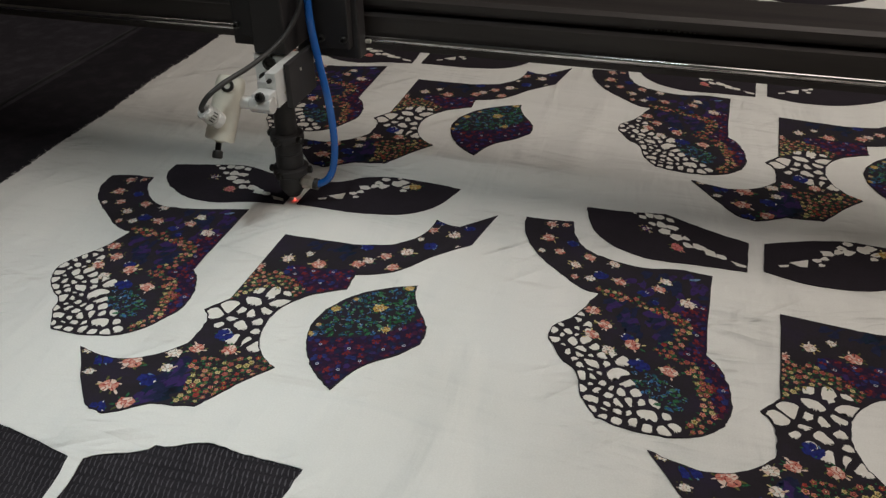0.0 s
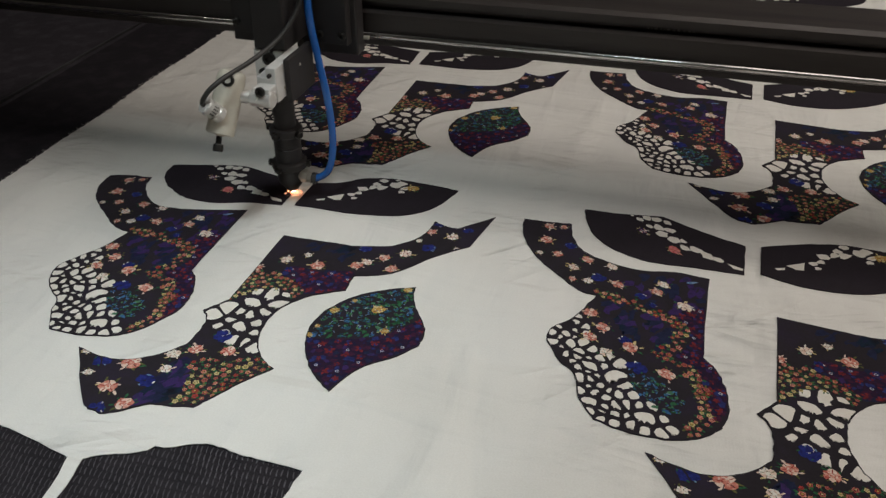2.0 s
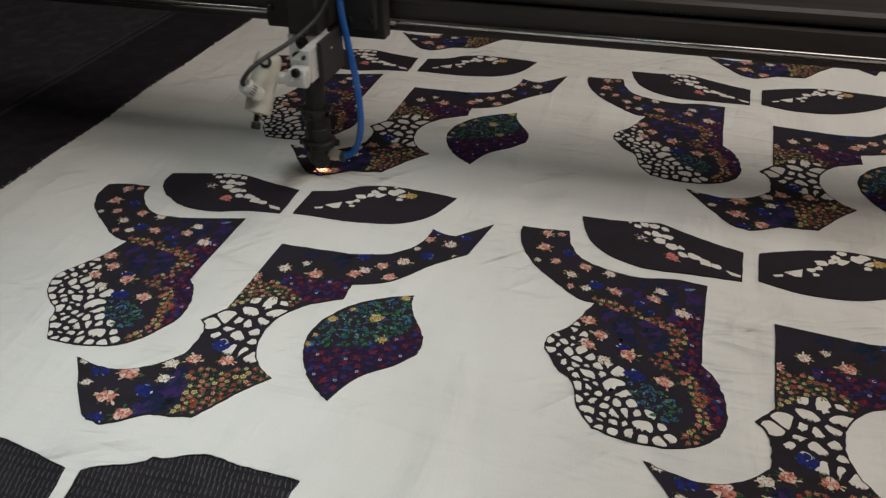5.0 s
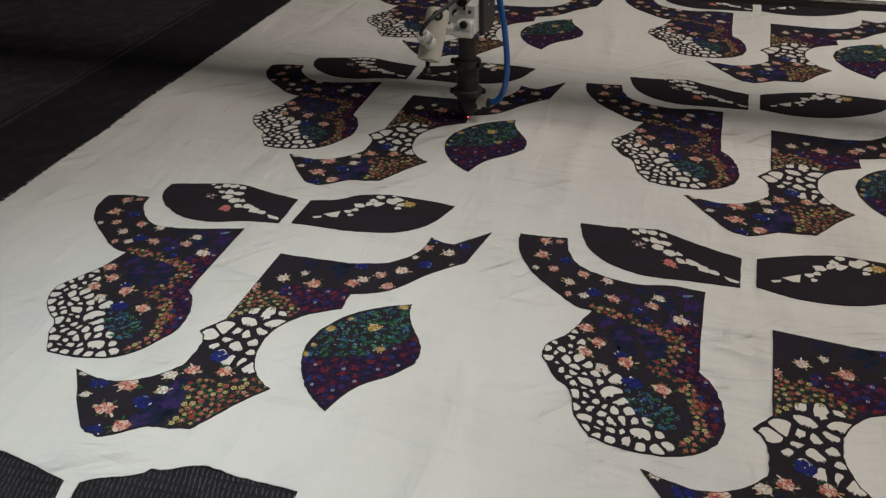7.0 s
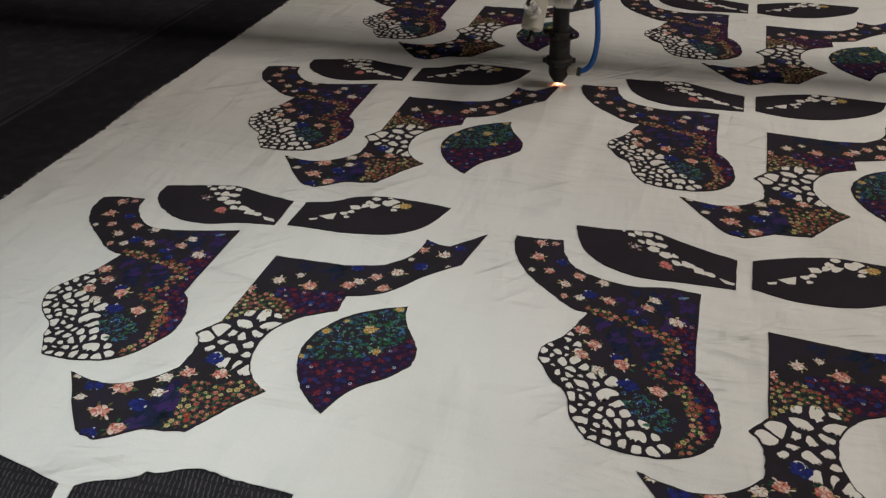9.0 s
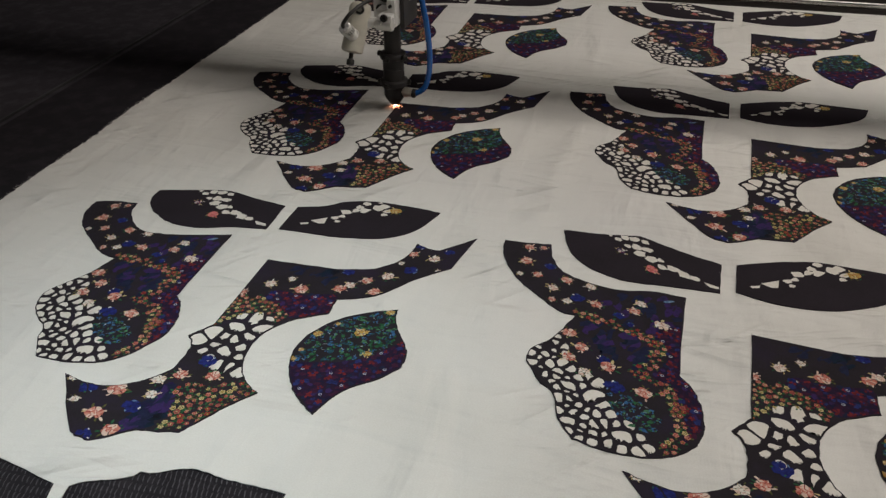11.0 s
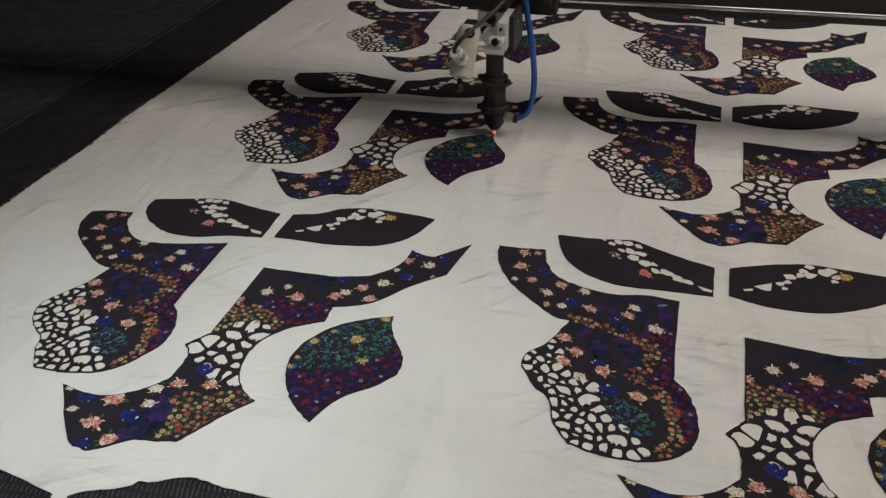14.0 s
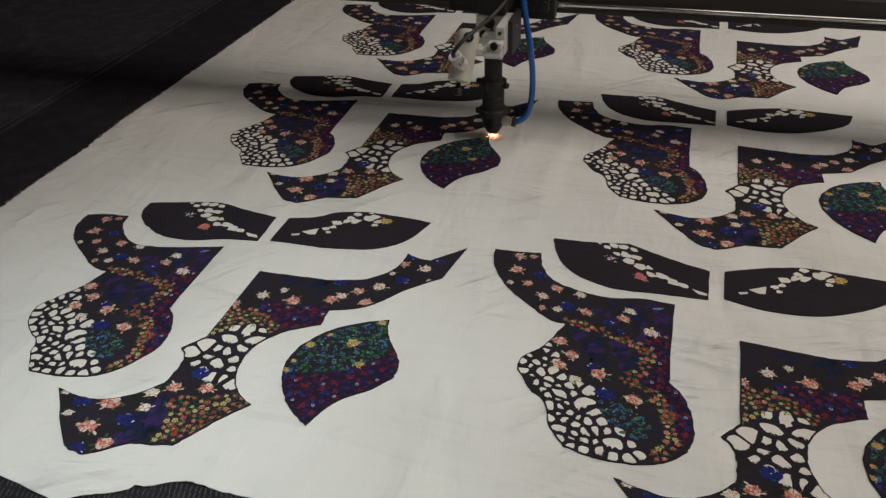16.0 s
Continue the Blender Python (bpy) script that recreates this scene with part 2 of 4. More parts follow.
def lathe(bm, rings, n=32, m=None):
    """Rings of (radius, height) turned round z and closed at both ends."""
    loops = []
    for r, z in rings:
        loops.append([bm.verts.new((r * math.cos(2 * math.pi * i / n), r * math.sin(2 * math.pi * i / n), z)) for i in range(n)])
    for a, b in zip(loops, loops[1:]):
        for i in range(n):
            bm.faces.new((a[i], a[(i + 1) % n], b[(i + 1) % n], b[i]))
    bm.faces.new(list(reversed(loops[0])))
    bm.faces.new(loops[-1])
    if m is not None:
        bmesh.ops.transform(bm, matrix=m, verts=[v for lp in loops for v in lp])


def smooth_line(pts, steps=6, closed=False):
    pts = [Vector(p) for p in pts]
    out, n = [], len(pts)
    for i in range(n if closed else n - 1):
        a = pts[(i - 1) % n] if closed or i > 0 else pts[i]
        b, c = pts[i], pts[(i + 1) % n]
        d = pts[(i + 2) % n] if closed or i + 2 < n else c
        for k in range(steps):
            t = k / steps
            out.append(0.5 * (2 * b + (c - a) * t + (2 * a - 5 * b + 4 * c - d) * t * t + (3 * b - 3 * c + d - a) * t ** 3))
    if not closed:
        out.append(pts[-1])
    return out


def sweep(bm, pts, radius, n=12, steps=6):
    line = smooth_line(pts, steps)
    loops, side = [], Vector((0, 0, 1))
    for i, p in enumerate(line):
        d = (line[min(i + 1, len(line) - 1)] - line[max(i - 1, 0)]).normalized()
        side = (side - d * side.dot(d))
        side = side.normalized() if side.length > 1e-4 else d.orthogonal().normalized()
        up = d.cross(side)
        loops.append([bm.verts.new(p + radius * (math.cos(2 * math.pi * k / n) * side + math.sin(2 * math.pi * k / n) * up)) for k in range(n)])
    for a, b in zip(loops, loops[1:]):
        for k in range(n):
            bm.faces.new((a[k], a[(k + 1) % n], b[(k + 1) % n], b[k]))
    bm.faces.new(list(reversed(loops[0])))
    bm.faces.new(loops[-1])


def pointing(at, direction):
    return Matrix.Translation(at) @ Vector(direction).to_track_quat("Z", "Y").to_matrix().to_4x4()


# ---- the unseen room added round the machine, pale to bounce fill light ----
def slab(name, x0, x1, y0, y1, z0, z1, mat, label):
    bm = bmesh.new()
    box(bm, x0, x1, y0, y1, z0, z1)
    return thing(name, bm, mat, label, name.split("_")[0], kind="structure")


FLOOR = -0.86
slab("floor", -3.2, 4.2, -3.2, 4.6, FLOOR - 0.1, FLOOR, "concrete", "grey concrete workshop floor under the machine")
slab("ceiling", -3.2, 4.2, -3.2, 4.6, 2.6, 2.7, "wall", "unseen pale workshop ceiling above the machine, bounces fill light")
slab("wall_west", -3.3, -3.2, -3.2, 4.6, FLOOR, 2.6, "wall", "unseen pale workshop wall, bounces fill light")
slab("wall_east", 4.2, 4.3, -3.2, 4.6, FLOOR, 2.6, "wall", "unseen pale workshop wall, bounces fill light")
slab("wall_south", -3.2, 4.2, -3.3, -3.2, FLOOR, 2.6, "wall", "unseen pale workshop wall, bounces fill light")
slab("wall_north", -3.2, 4.2, 4.6, 4.7, FLOOR, 2.6, "wall", "unseen pale workshop wall, bounces fill light")


# ---- the machine's bed ----
EDGE = 0.222          # the cloth's cut edge
BX0, BX1, BY0, BY1 = 0.112, 1.72, -0.42, 2.1


def cutting_bed():
    bed = tagged(new("cutting_bed"), "black steel laser cutting bed with a mesh belt", "machine bed")
    bm = bmesh.new()
    box(bm, BX0, BX1, BY0, BY1, -0.016, -0.0016)
    part("belt", bm, "belt", bed, "black wire mesh conveyor belt")
    bm = bmesh.new()
    box(bm, BX0 - 0.010, BX0 - 0.0065, BY0, BY1, -0.03, 0.0006, 0.0004)
    part("belt_guide", bm, "guide", bed, "dark metal belt guide strip")
    bm = bmesh.new()
    box(bm, -0.34, BX0 - 0.0005, BY0, BY1, -0.10, -0.0017, 0.0004)
    part("side_tray", bm, "tray", bed, "black side tray in a lifted tone")
    bm = bmesh.new()
    box(bm, -0.44, -0.345, BY0, BY1, FLOOR, 0.06, 0.004)
    part("side_cabinet", bm, "steel_dark", bed)
    bm = bmesh.new()
    box(bm, BX1 + 0.002, BX1 + 0.12, BY0, BY1, FLOOR, 0.06, 0.004)
    part("side_cabinet", bm, "steel_dark", bed)
    bm = bmesh.new()
    box(bm, -0.34, BX1, BY0 + 0.05, BY1 - 0.05, FLOOR, -0.12, 0.004)
    part("base_cabinet", bm, "steel_dark", bed)
    # loops of the mesh belt where they lie bare
    bm = bmesh.new()
    rnd = random.Random(5)
    for iy in range(27):
        for ix in range(76):
            x = 0.388 + ix * 0.0031 + (0.0015 if iy % 2 else 0) + rnd.uniform(-0.0003, 0.0003)
            y = -0.004 + iy * 0.0057 + 0.0010 * math.sin(ix * 0.21 + iy) + rnd.uniform(-0.0004, 0.0004)
            w, up = rnd.uniform(0.00030, 0.00050), rnd.uniform(0.0004, 0.0008)
            m = Matrix.Translation((x, y, -0.0016)) @ Euler((0, 0, rnd.uniform(0.05, 0.35))).to_matrix().to_4x4()
            left, right = [], []
            for y0, z0, k in ((-0.0026, 0.0, 0.5), (-0.0012, 0.8, 1.0), (0.0008, 1.0, 1.0), (0.0024, 0.2, 0.6)):
                left.append(bm.verts.new(m @ Vector((-w * k, y0, up * z0))))
                right.append(bm.verts.new(m @ Vector((w * k, y0, up * z0))))
            for k in range(3):
                bm.faces.new((left[k], right[k], right[k + 1], left[k + 1]))
    tagged(part("belt_mesh", bm, "wire", bed, "fine black wire loops of the belt"), kind="stuff")
    return bed


cutting_bed()

# ---- printed and cut panels: outlines in millimetres ----
FIRST = {
    "boot": [(308, 403), (321, 407), (345, 409), (347, 397), (356, 384), (367, 373), (378, 368), (390, 368), (407, 370), (450, 381), (451, 293), (459, 284), (464, 274), (468, 261), (468, 247), (463, 235), (455, 221), (444, 211), (428, 206), (410, 204), (396, 205), (386, 220), (380, 234), (369, 243), (360, 252), (355, 263), (355, 274), (362, 287), (371, 303), (377, 326), (362, 330), (346, 342), (326, 359), (316, 371), (309, 388)],
    "curvy": [(495, 354), (532, 354), (555, 355), (580, 362), (593, 375), (599, 390), (600, 405), (611, 400), (620, 399), (644, 424), (636, 377), (616, 358), (592, 328), (567, 317), (568, 299), (551, 289), (540, 278), (532, 262), (532, 243), (537, 228), (546, 216), (557, 209), (544, 192), (532, 172), (527, 164), (512, 161), (500, 159), (487, 149), (477, 144), (466, 147), (457, 155), (427, 194), (450, 190), (465, 192), (481, 202), (492, 215), (493, 233), (490, 244), (484, 251), (495, 267)],
    "leaf": [(614, 316), (596, 308), (578, 295), (565, 276), (561, 258), (564, 241), (572, 224), (584, 210), (598, 199), (608, 224), (626, 241), (636, 255), (636, 267), (630, 281), (621, 294), (616, 305)],
    "eyel": [(351, 435), (377, 442), (412, 449), (437, 443), (472, 436), (473, 396), (446, 393), (419, 385), (396, 385), (376, 393), (360, 406), (352, 420)],
    "eyer": [(483, 399), (483, 437), (505, 444), (521, 456), (544, 462), (573, 461), (604, 457), (595, 429), (583, 414), (565, 404), (533, 399), (506, 399)],
}
SECOND = {
    "boot": [(306, 428), (324, 428), (343, 430), (348, 410), (358, 394), (376, 385), (401, 380), (424, 384), (449, 382), (449, 294), (458, 283), (465, 264), (467, 245), (464, 232), (453, 221), (438, 215), (414, 214), (393, 219), (382, 234), (376, 254), (364, 266), (355, 280), (352, 287), (354, 298), (365, 312), (376, 341), (363, 344), (342, 362), (323, 382), (309, 409)],
    "eyel": [(349, 455), (379, 456), (409, 460), (429, 450), (450, 441), (472, 433), (472, 394), (438, 394), (407, 393), (382, 401), (365, 415), (355, 433)],
    "eyer": [(483, 398), (483, 435), (512, 447), (543, 454), (568, 452), (608, 448), (603, 429), (592, 415), (573, 402), (551, 392), (530, 389), (505, 391)],
}
BOOT_ROSES = [(329, 399, 5, 0), (331, 379, 6, 0), (343, 364, 4.5, 0), (357, 352, 5, 1), (365, 366, 5, 0), (383, 365, 5, 1), (390, 345, 5.5, 0), (417, 348, 5, 0), (436, 339, 6, 1), (378, 304, 6, 0), (388, 292, 6, 0), (382, 278, 5.5, 0), (408, 279, 6.5, 0), (432, 263, 6.5, 0), (394, 267, 5, 3), (330, 360, 3, 3), (359, 337, 3.5, 0), (340, 403, 3.5, 0), (420, 359, 5, 3), (370, 340, 4, 3)]
BOOT_BLUES = [(350, 379, 5, 2), (376, 347, 6, 2), (407, 338, 4.5, 2), (404, 285, 5, 2), (414, 261, 7, 2), (416, 331, 3, 2), (438, 370, 4.5, 4)]
BOOT_PEBBLES = [(396, 205), (386, 220), (380, 234), (369, 243), (360, 252), (355, 263), (355, 274), (362, 287), (370, 299), (380, 286), (379, 274), (390, 265), (406, 265), (409, 251), (418, 234), (434, 230), (444, 217), (437, 208), (419, 204)]
BOOT_GARLAND = [(379, 327), (393, 328), (409, 325), (427, 321), (436, 315), (436, 306), (432, 292), (427, 282), (439, 276), (448, 269), (453, 258), (456, 243), (455, 229), (452, 219)]
BOOT_RED = [(449, 345), (451, 293), (459, 284), (464, 274), (468, 261), (468, 247), (463, 235), (459, 229), (458, 245), (456, 261), (448, 277), (435, 282), (443, 300), (440, 316), (432, 327)]
BOOT_GREEN = [(410, 255), (424, 256), (437, 251), (445, 242), (443, 232), (438, 228), (426, 231), (416, 239)]
BOOT_VIOLET = [(385, 323), (411, 321), (428, 313), (428, 292), (413, 290), (397, 301)]
BOOT_NAVY = [(385, 358), (412, 366), (446, 376), (447, 345), (430, 330), (398, 333)]
CURVY_ROSES = [(468, 166, 7.5, 0), (469, 189, 7.5, 0), (486, 155, 7, 0), (501, 212, 6, 0), (522, 216, 6, 0), (512, 323, 5, 1), (537, 322, 6.5, 0), (496, 308, 4.5, 0), (570, 336, 5, 1), (564, 330, 5.5, 0), (580, 345, 5, 0), (590, 332, 5.5, 0), (593, 354, 6, 1), (620, 386, 5.5, 1), (602, 389, 5, 0), (448, 174, 4, 3), (493, 190, 5, 3), (490, 204, 5.5, 3), (435, 192, 4, 3), (597, 374, 3, 3), (628, 370, 3.5, 3), (525, 333, 3.5, 3)]
CURVY_BLUES = [(450, 186, 7, 2), (487, 177, 7, 2), (511, 229, 7, 2), (562, 353, 5.5, 2), (607, 366, 6, 2), (629, 398, 4.5, 2), (473, 148, 6, 2), (605, 400, 4, 2), (519, 312, 3.5, 2)]
CURVY_PEBBLES = [(488, 249), (495, 262), (501, 272), (513, 285), (529, 287), (537, 275), (531, 261), (531, 246), (535, 231), (540, 222), (528, 219), (516, 225), (505, 235), (495, 241)]
CURVY_DITSY_LOW = [(502, 201), (513, 207), (528, 208), (536, 215), (544, 218), (557, 209), (544, 193), (532, 172), (526, 165), (513, 163), (512, 176), (511, 189)]
CURVY_DITSY_HIGH = [(486, 251), (495, 266), (495, 304), (514, 306), (529, 300), (544, 290), (538, 280), (529, 287), (512, 285), (499, 271)]
CURVY_RED = [(514, 306), (521, 317), (540, 315), (566, 322), (568, 300), (551, 290), (543, 289), (529, 300)]
CURVY_TEAL = [(518, 350), (543, 350), (558, 347), (550, 335), (529, 340)]
CURVY_VIOLET = [(498, 205), (494, 190), (491, 170), (494, 157), (500, 160), (510, 163), (510, 178), (507, 191)]
LEAF_GREEN = [(613, 314), (597, 306), (579, 293), (567, 274), (563, 257), (565, 243), (584, 249), (605, 256), (618, 269), (628, 283), (621, 292), (616, 303)]
LEAF_GOLD = [(570, 275, 5, 5), (598, 284, 7, 5), (610, 263, 5, 5), (610, 311, 5, 5), (564, 246, 4, 5), (566, 256, 3, 5), (579, 289, 3, 5)]
LEAF_RED = [(565, 242), (585, 247), (606, 255), (619, 268), (629, 281), (636, 267), (635, 256), (625, 242), (607, 224), (597, 201), (584, 211), (573, 225)]
EYEL_MARKS = [(394, 439, 4), (400, 444, 5), (408, 444, 5), (417, 443, 4), (402, 432, 4), (410, 433, 6), (418, 433, 5), (411, 425, 6), (420, 421, 7), (427, 422, 4), (428, 413, 5), (436, 414, 6), (444, 410, 7), (452, 408, 5), (388, 443, 3)]
EYER_MARKS = [(521, 427, 4), (526, 431, 4), (527, 439, 6), (534, 443, 5), (535, 449, 5), (539, 456, 5), (541, 445, 6), (543, 462, 6), (550, 462, 5), (551, 452, 7), (555, 455, 6), (560, 448, 5), (559, 442, 4), (557, 463, 4), (525, 422, 3)]
EYE_SLASHES = [(458, 406), (469, 404), (471, 400), (462, 401), (496, 412), (503, 415), (503, 412), (498, 410), (503, 418), (515, 426), (516, 416), (511, 415)]
EYE_FLOWERS = [(419, 407, 6, 6), (396, 423, 4.5, 7), (567, 450, 6, 5)]
# how the second column of the print is drawn out of true
SKEW = {
    "boot": (1.0094, 0.0137, -10.3, -0.1832, 0.9739, 93.1),
    "curvy": (1.0180, 0.0011, -10.7, -0.1206, 0.9734, 64.0),
    "leaf": (1.0180, 0.0011, -10.7, -0.1206, 0.9734, 64.0),
    "eyel": (0.9706, -0.1707, 84.8, -0.1757, 1.0428, 62.3),
    "eyer": (0.9436, 0.1753, -47.7, -0.0863, 1.0341, 25.0),
}
STEP_X, STEP_Y = 0.360, 0.3207


def curve_outline(pts, steps=5, ragged=0.32, seed=1):
    """A cut edge through the points: smooth, but sharp where it turns sharply."""
    n = len(pts)
    v = [Vector((p[0], p[1])) for p in pts]
    sharp = []
    for i in range(n):
        a, b = v[i] - v[i - 1], v[(i + 1) % n] - v[i]
        sharp.append(abs(a.angle_signed(b, 0)) > radians(29))
    rnd = random.Random(seed)
    out = []
    for i in range(n):
        b, c = v[i], v[(i + 1) % n]
        a = v[i - 1] if not sharp[i] else b - (c - b) * 0.3
        d = v[(i + 2) % n] if not sharp[(i + 1) % n] else c + (c - b) * 0.3
        for k in range(steps):
            t = k / steps
            p = 0.5 * (2 * b + (c - a) * t + (2 * a - 5 * b + 4 * c - d) * t * t + (3 * b - 3 * c + d - a) * t ** 3)
            if k:
                w = 0.7 * noise.noise((p.x * 0.16, p.y * 0.16, seed))
                p = p + Vector((w, w))
                p = p + Vector((rnd.uniform(-1, 1), rnd.uniform(-1, 1))) * ragged
            out.append(p)
    return out


def inside(p, poly):
    x, y = p[0], p[1]
    hit = False
    j = len(poly) - 1
    for i in range(len(poly)):
        xi, yi, xj, yj = poly[i][0], poly[i][1], poly[j][0], poly[j][1]
        if (yi > y) != (yj > y) and x < (xj - xi) * (y - yi) / (yj - yi) + xi:
            hit = not hit
        j = i
    return hit


def rim(p, poly):
    best = 1e9
    for i in range(len(poly)):
        a, b = Vector(poly[i - 1][:2]), Vector(poly[i][:2])
        d = b - a
        t = max(0, min(1, (Vector(p[:2]) - a).dot(d) / max(d.length_squared, 1e-9)))
        best = min(best, (a + d * t - Vector(p[:2])).length)
    return best


def scatter(poly, gap, rnd, tries=4000, margin=1.0):
    xs, ys = [p[0] for p in poly], [p[1] for p in poly]
    out = []
    for _ in range(tries):
        p = (rnd.uniform(min(xs), max(xs)), rnd.uniform(min(ys), max(ys)))
        if all((p[0] - q[0]) ** 2 + (p[1] - q[1]) ** 2 > gap * gap for q in out) and inside(p, poly) and rim(p, poly) > margin:
            out.append(p)
    return out


class Print:
    """Ink shapes laid on one panel, a few hundredths of a millimetre over one another."""

    def __init__(self, outline, skew, centre, seed):
        self.bm, self.mats, self.outline, self.skew, self.centre = bmesh.new(), [], outline, skew, centre
        self.rnd = random.Random(seed)

    def map(self, x, y):
        s = self.skew
        return Vector((x, y)) if s is None else Vector((s[0] * x + s[1] * y + s[2], s[3] * x + s[4] * y + s[5]))

    def poly(self, pts, mat, layer, mapped=False, clip=True):
        q = [Vector(p[:2]) if mapped else self.map(p[0], p[1]) for p in pts]
        if clip:
            c = sum(q, Vector((0, 0))) / len(q)
            if not inside(c, self.outline):
                return
            kept = []
            for p in q:
                t = 1.0
                while t > 0.15 and (not inside(c + (p - c) * t, self.outline) or rim(c + (p - c) * t, self.outline) < 0.7):
                    t -= 0.12
                kept.append(c + (p - c) * max(t, 0.0))
            q = kept
        if mat not in self.mats:
            self.mats.append(mat)
        f = self.bm.faces.new([self.bm.verts.new(((p.x - self.centre.x) / 1000, (p.y - self.centre.y) / 1000, 0.0006 + 0.00006 * layer + 0.000001 * (len(self.bm.faces) % 50))) for p in q])
        f.material_index = self.mats.index(mat)
        if f.normal.z < 0:
            f.normal_flip()

    def blot(self, x, y, r, mat, layer, n=9, jag=0.3, squash=1.0, turn=None):
        turn = self.rnd.uniform(0, 6.3) if turn is None else turn
        pts = []
        for k in range(n):
            a = 2 * math.pi * k / n
            rr = r * (1 + jag * self.rnd.uniform(-1, 1))
            u, v = rr * math.cos(a), rr * squash * math.sin(a)
            pts.append((x + u * math.cos(turn) - v * math.sin(turn), y + u * math.sin(turn) + v * math.cos(turn)))
        self.poly(pts, mat, layer)

    def zone(self, pts, mat, layer):
        """A field of print that runs right up to the panel's rim."""
        q = [self.map(*p.xy) for p in map(Vector, smooth_line([(x, y, 0) for x, y in pts], 3, True))]
        c = sum(q, Vector((0, 0))) / len(q)
        kept = []
        for p in q:
            t = 1.0
            while t > 0.3 and (not inside(c + (p - c) * t, self.outline) or rim(c + (p - c) * t, self.outline) < 0.8):
                t -= 0.04
            kept.append(c + (p - c) * t + Vector((self.rnd.uniform(-0.5, 0.5), self.rnd.uniform(-0.5, 0.5))))
        self.poly(kept, mat, layer, mapped=True, clip=False)

    def flower(self, x, y, r, kind):
        rnd = self.rnd
        petal = {0: ("salmon", "blush", "brick"), 1: ("blush", "pebble", "brick"), 2: ("blue", "blue", "sky"), 3: ("pebble", "blush", "moss"),
                 4: ("sky", "sky", "pebble"), 5: ("gold", "cream", "brick"), 6: ("pink", "salmon", "brick"), 7: ("violet", "pebble", "pink")}[kind]
        squash = 0.78
        if kind == 4:
            self.blot(x, y, r, "sky", 4, 8, 0.2, 0.35, 0.5)
            return
        if kind == 2:
            for k in range(6):
                a = k * 1.05 + rnd.random()
                self.blot(x + 0.55 * r * math.cos(a), y + 0.45 * r * math.sin(a), r * 0.42, "blue", 3, 7, 0.3)
            for k in range(4):
                a = rnd.uniform(0, 6.3)
                self.blot(x + 0.8 * r * math.cos(a), y + 0.7 * r * math.sin(a), r * 0.16, rnd.choice(["sky", "pebble", "green"]), 4, 6, 0.5, 0.5)
            return
        for k in range(8):      # leaf tufts that stick out all round
            a = k * 0.785 + rnd.random() * 0.7
            d = rnd.uniform(0.85, 1.15) * r
            self.blot(x + d * math.cos(a), y + 0.9 * d * math.sin(a), r * rnd.uniform(0.18, 0.32), rnd.choice(["moss", "moss", "green", "cream", petal[1]]), 3, 6, 0.45, 0.4, a + rnd.uniform(-0.5, 0.5))
        turn = rnd.random() * 6.3
        for k in range(6):      # outer petals with dark gaps between them
            a = turn + k * 1.047 + rnd.uniform(-0.15, 0.15)
            d = rnd.uniform(0.46, 0.60) * r
            self.blot(x + d * math.cos(a), y + 0.92 * d * math.sin(a), r * rnd.uniform(0.30, 0.42), petal[0] if k % 3 else petal[1], 4, 8, 0.28, 0.78, a + 1.57)
        for k in range(5):
            a = turn + 0.5 + k * 1.257
            self.blot(x + 0.52 * r * math.cos(a), y + 0.5 * r * math.sin(a), r * 0.30, rnd.choice([petal[2], petal[2], "black"]), 5, 6, 0.3, 0.16, a)
        self.blot(x, y, r * 0.36, petal[0], 6, 9, 0.22, 0.85)
        for k in range(5):
            a = turn + k * 1.3
            d = rnd.uniform(0.12, 0.5) * r
            self.blot(x + d * math.cos(a), y + d * math.sin(a), r * rnd.uniform(0.12, 0.24), petal[1], 7, 6, 0.4, 0.5, a + 1.4)
        for k in range(4):
            a = rnd.uniform(0, 6.3)
            self.blot(x + 0.22 * r * math.cos(a), y + 0.22 * r * math.sin(a), r * 0.13, petal[2], 8, 5, 0.4, 0.35, a + 1.5)

    def posy(self, x, y, r):
        """One small flower of the close-set fields: pale petals, a dark ring and a bright eye."""
        rnd = self.rnd
        col = rnd.choice(["cream", "cream", "salmon", "brick", "salmon", "rosy", "rosy"])
        for k in range(3):
            a = rnd.uniform(0, 6.3)
            self.blot(x + r * 1.3 * math.cos(a), y + r * 1.3 * math.sin(a), r * rnd.uniform(0.6, 1.0), rnd.choice(["green", "green", "moss"]), 3, 6, 0.3, 0.45, a)
        turn = rnd.random()
        pts = []
        for k in range(10):
            a = turn + 2 * math.pi * k / 10
            rr = r * (1.1 if k % 2 else 0.80)
            pts.append((x + rr * math.cos(a), y + rr * math.sin(a)))
        self.poly(pts, col, 4)
        self.blot(x, y, r * 0.55, "moss" if col == "cream" else "garnet", 5, 7, 0.25)
        self.blot(x, y, r * 0.32, rnd.choice(["cream", "gold", col]), 6, 6, 0.2)

    def field(self, poly, gap=4.1, r=1.75):
        for x, y in scatter(poly, gap, self.rnd, 3000, 0.6):
            self.posy(x, y, r * self.rnd.uniform(0.7, 1.3))
        for x, y in scatter(poly, gap * 0.6, self.rnd, 900, 0.4):
            self.blot(x, y, self.rnd.uniform(0.6, 1.3), self.rnd.choice(["green", "green", "moss", "garnet"]), 2, 5, 0.4, 0.45)

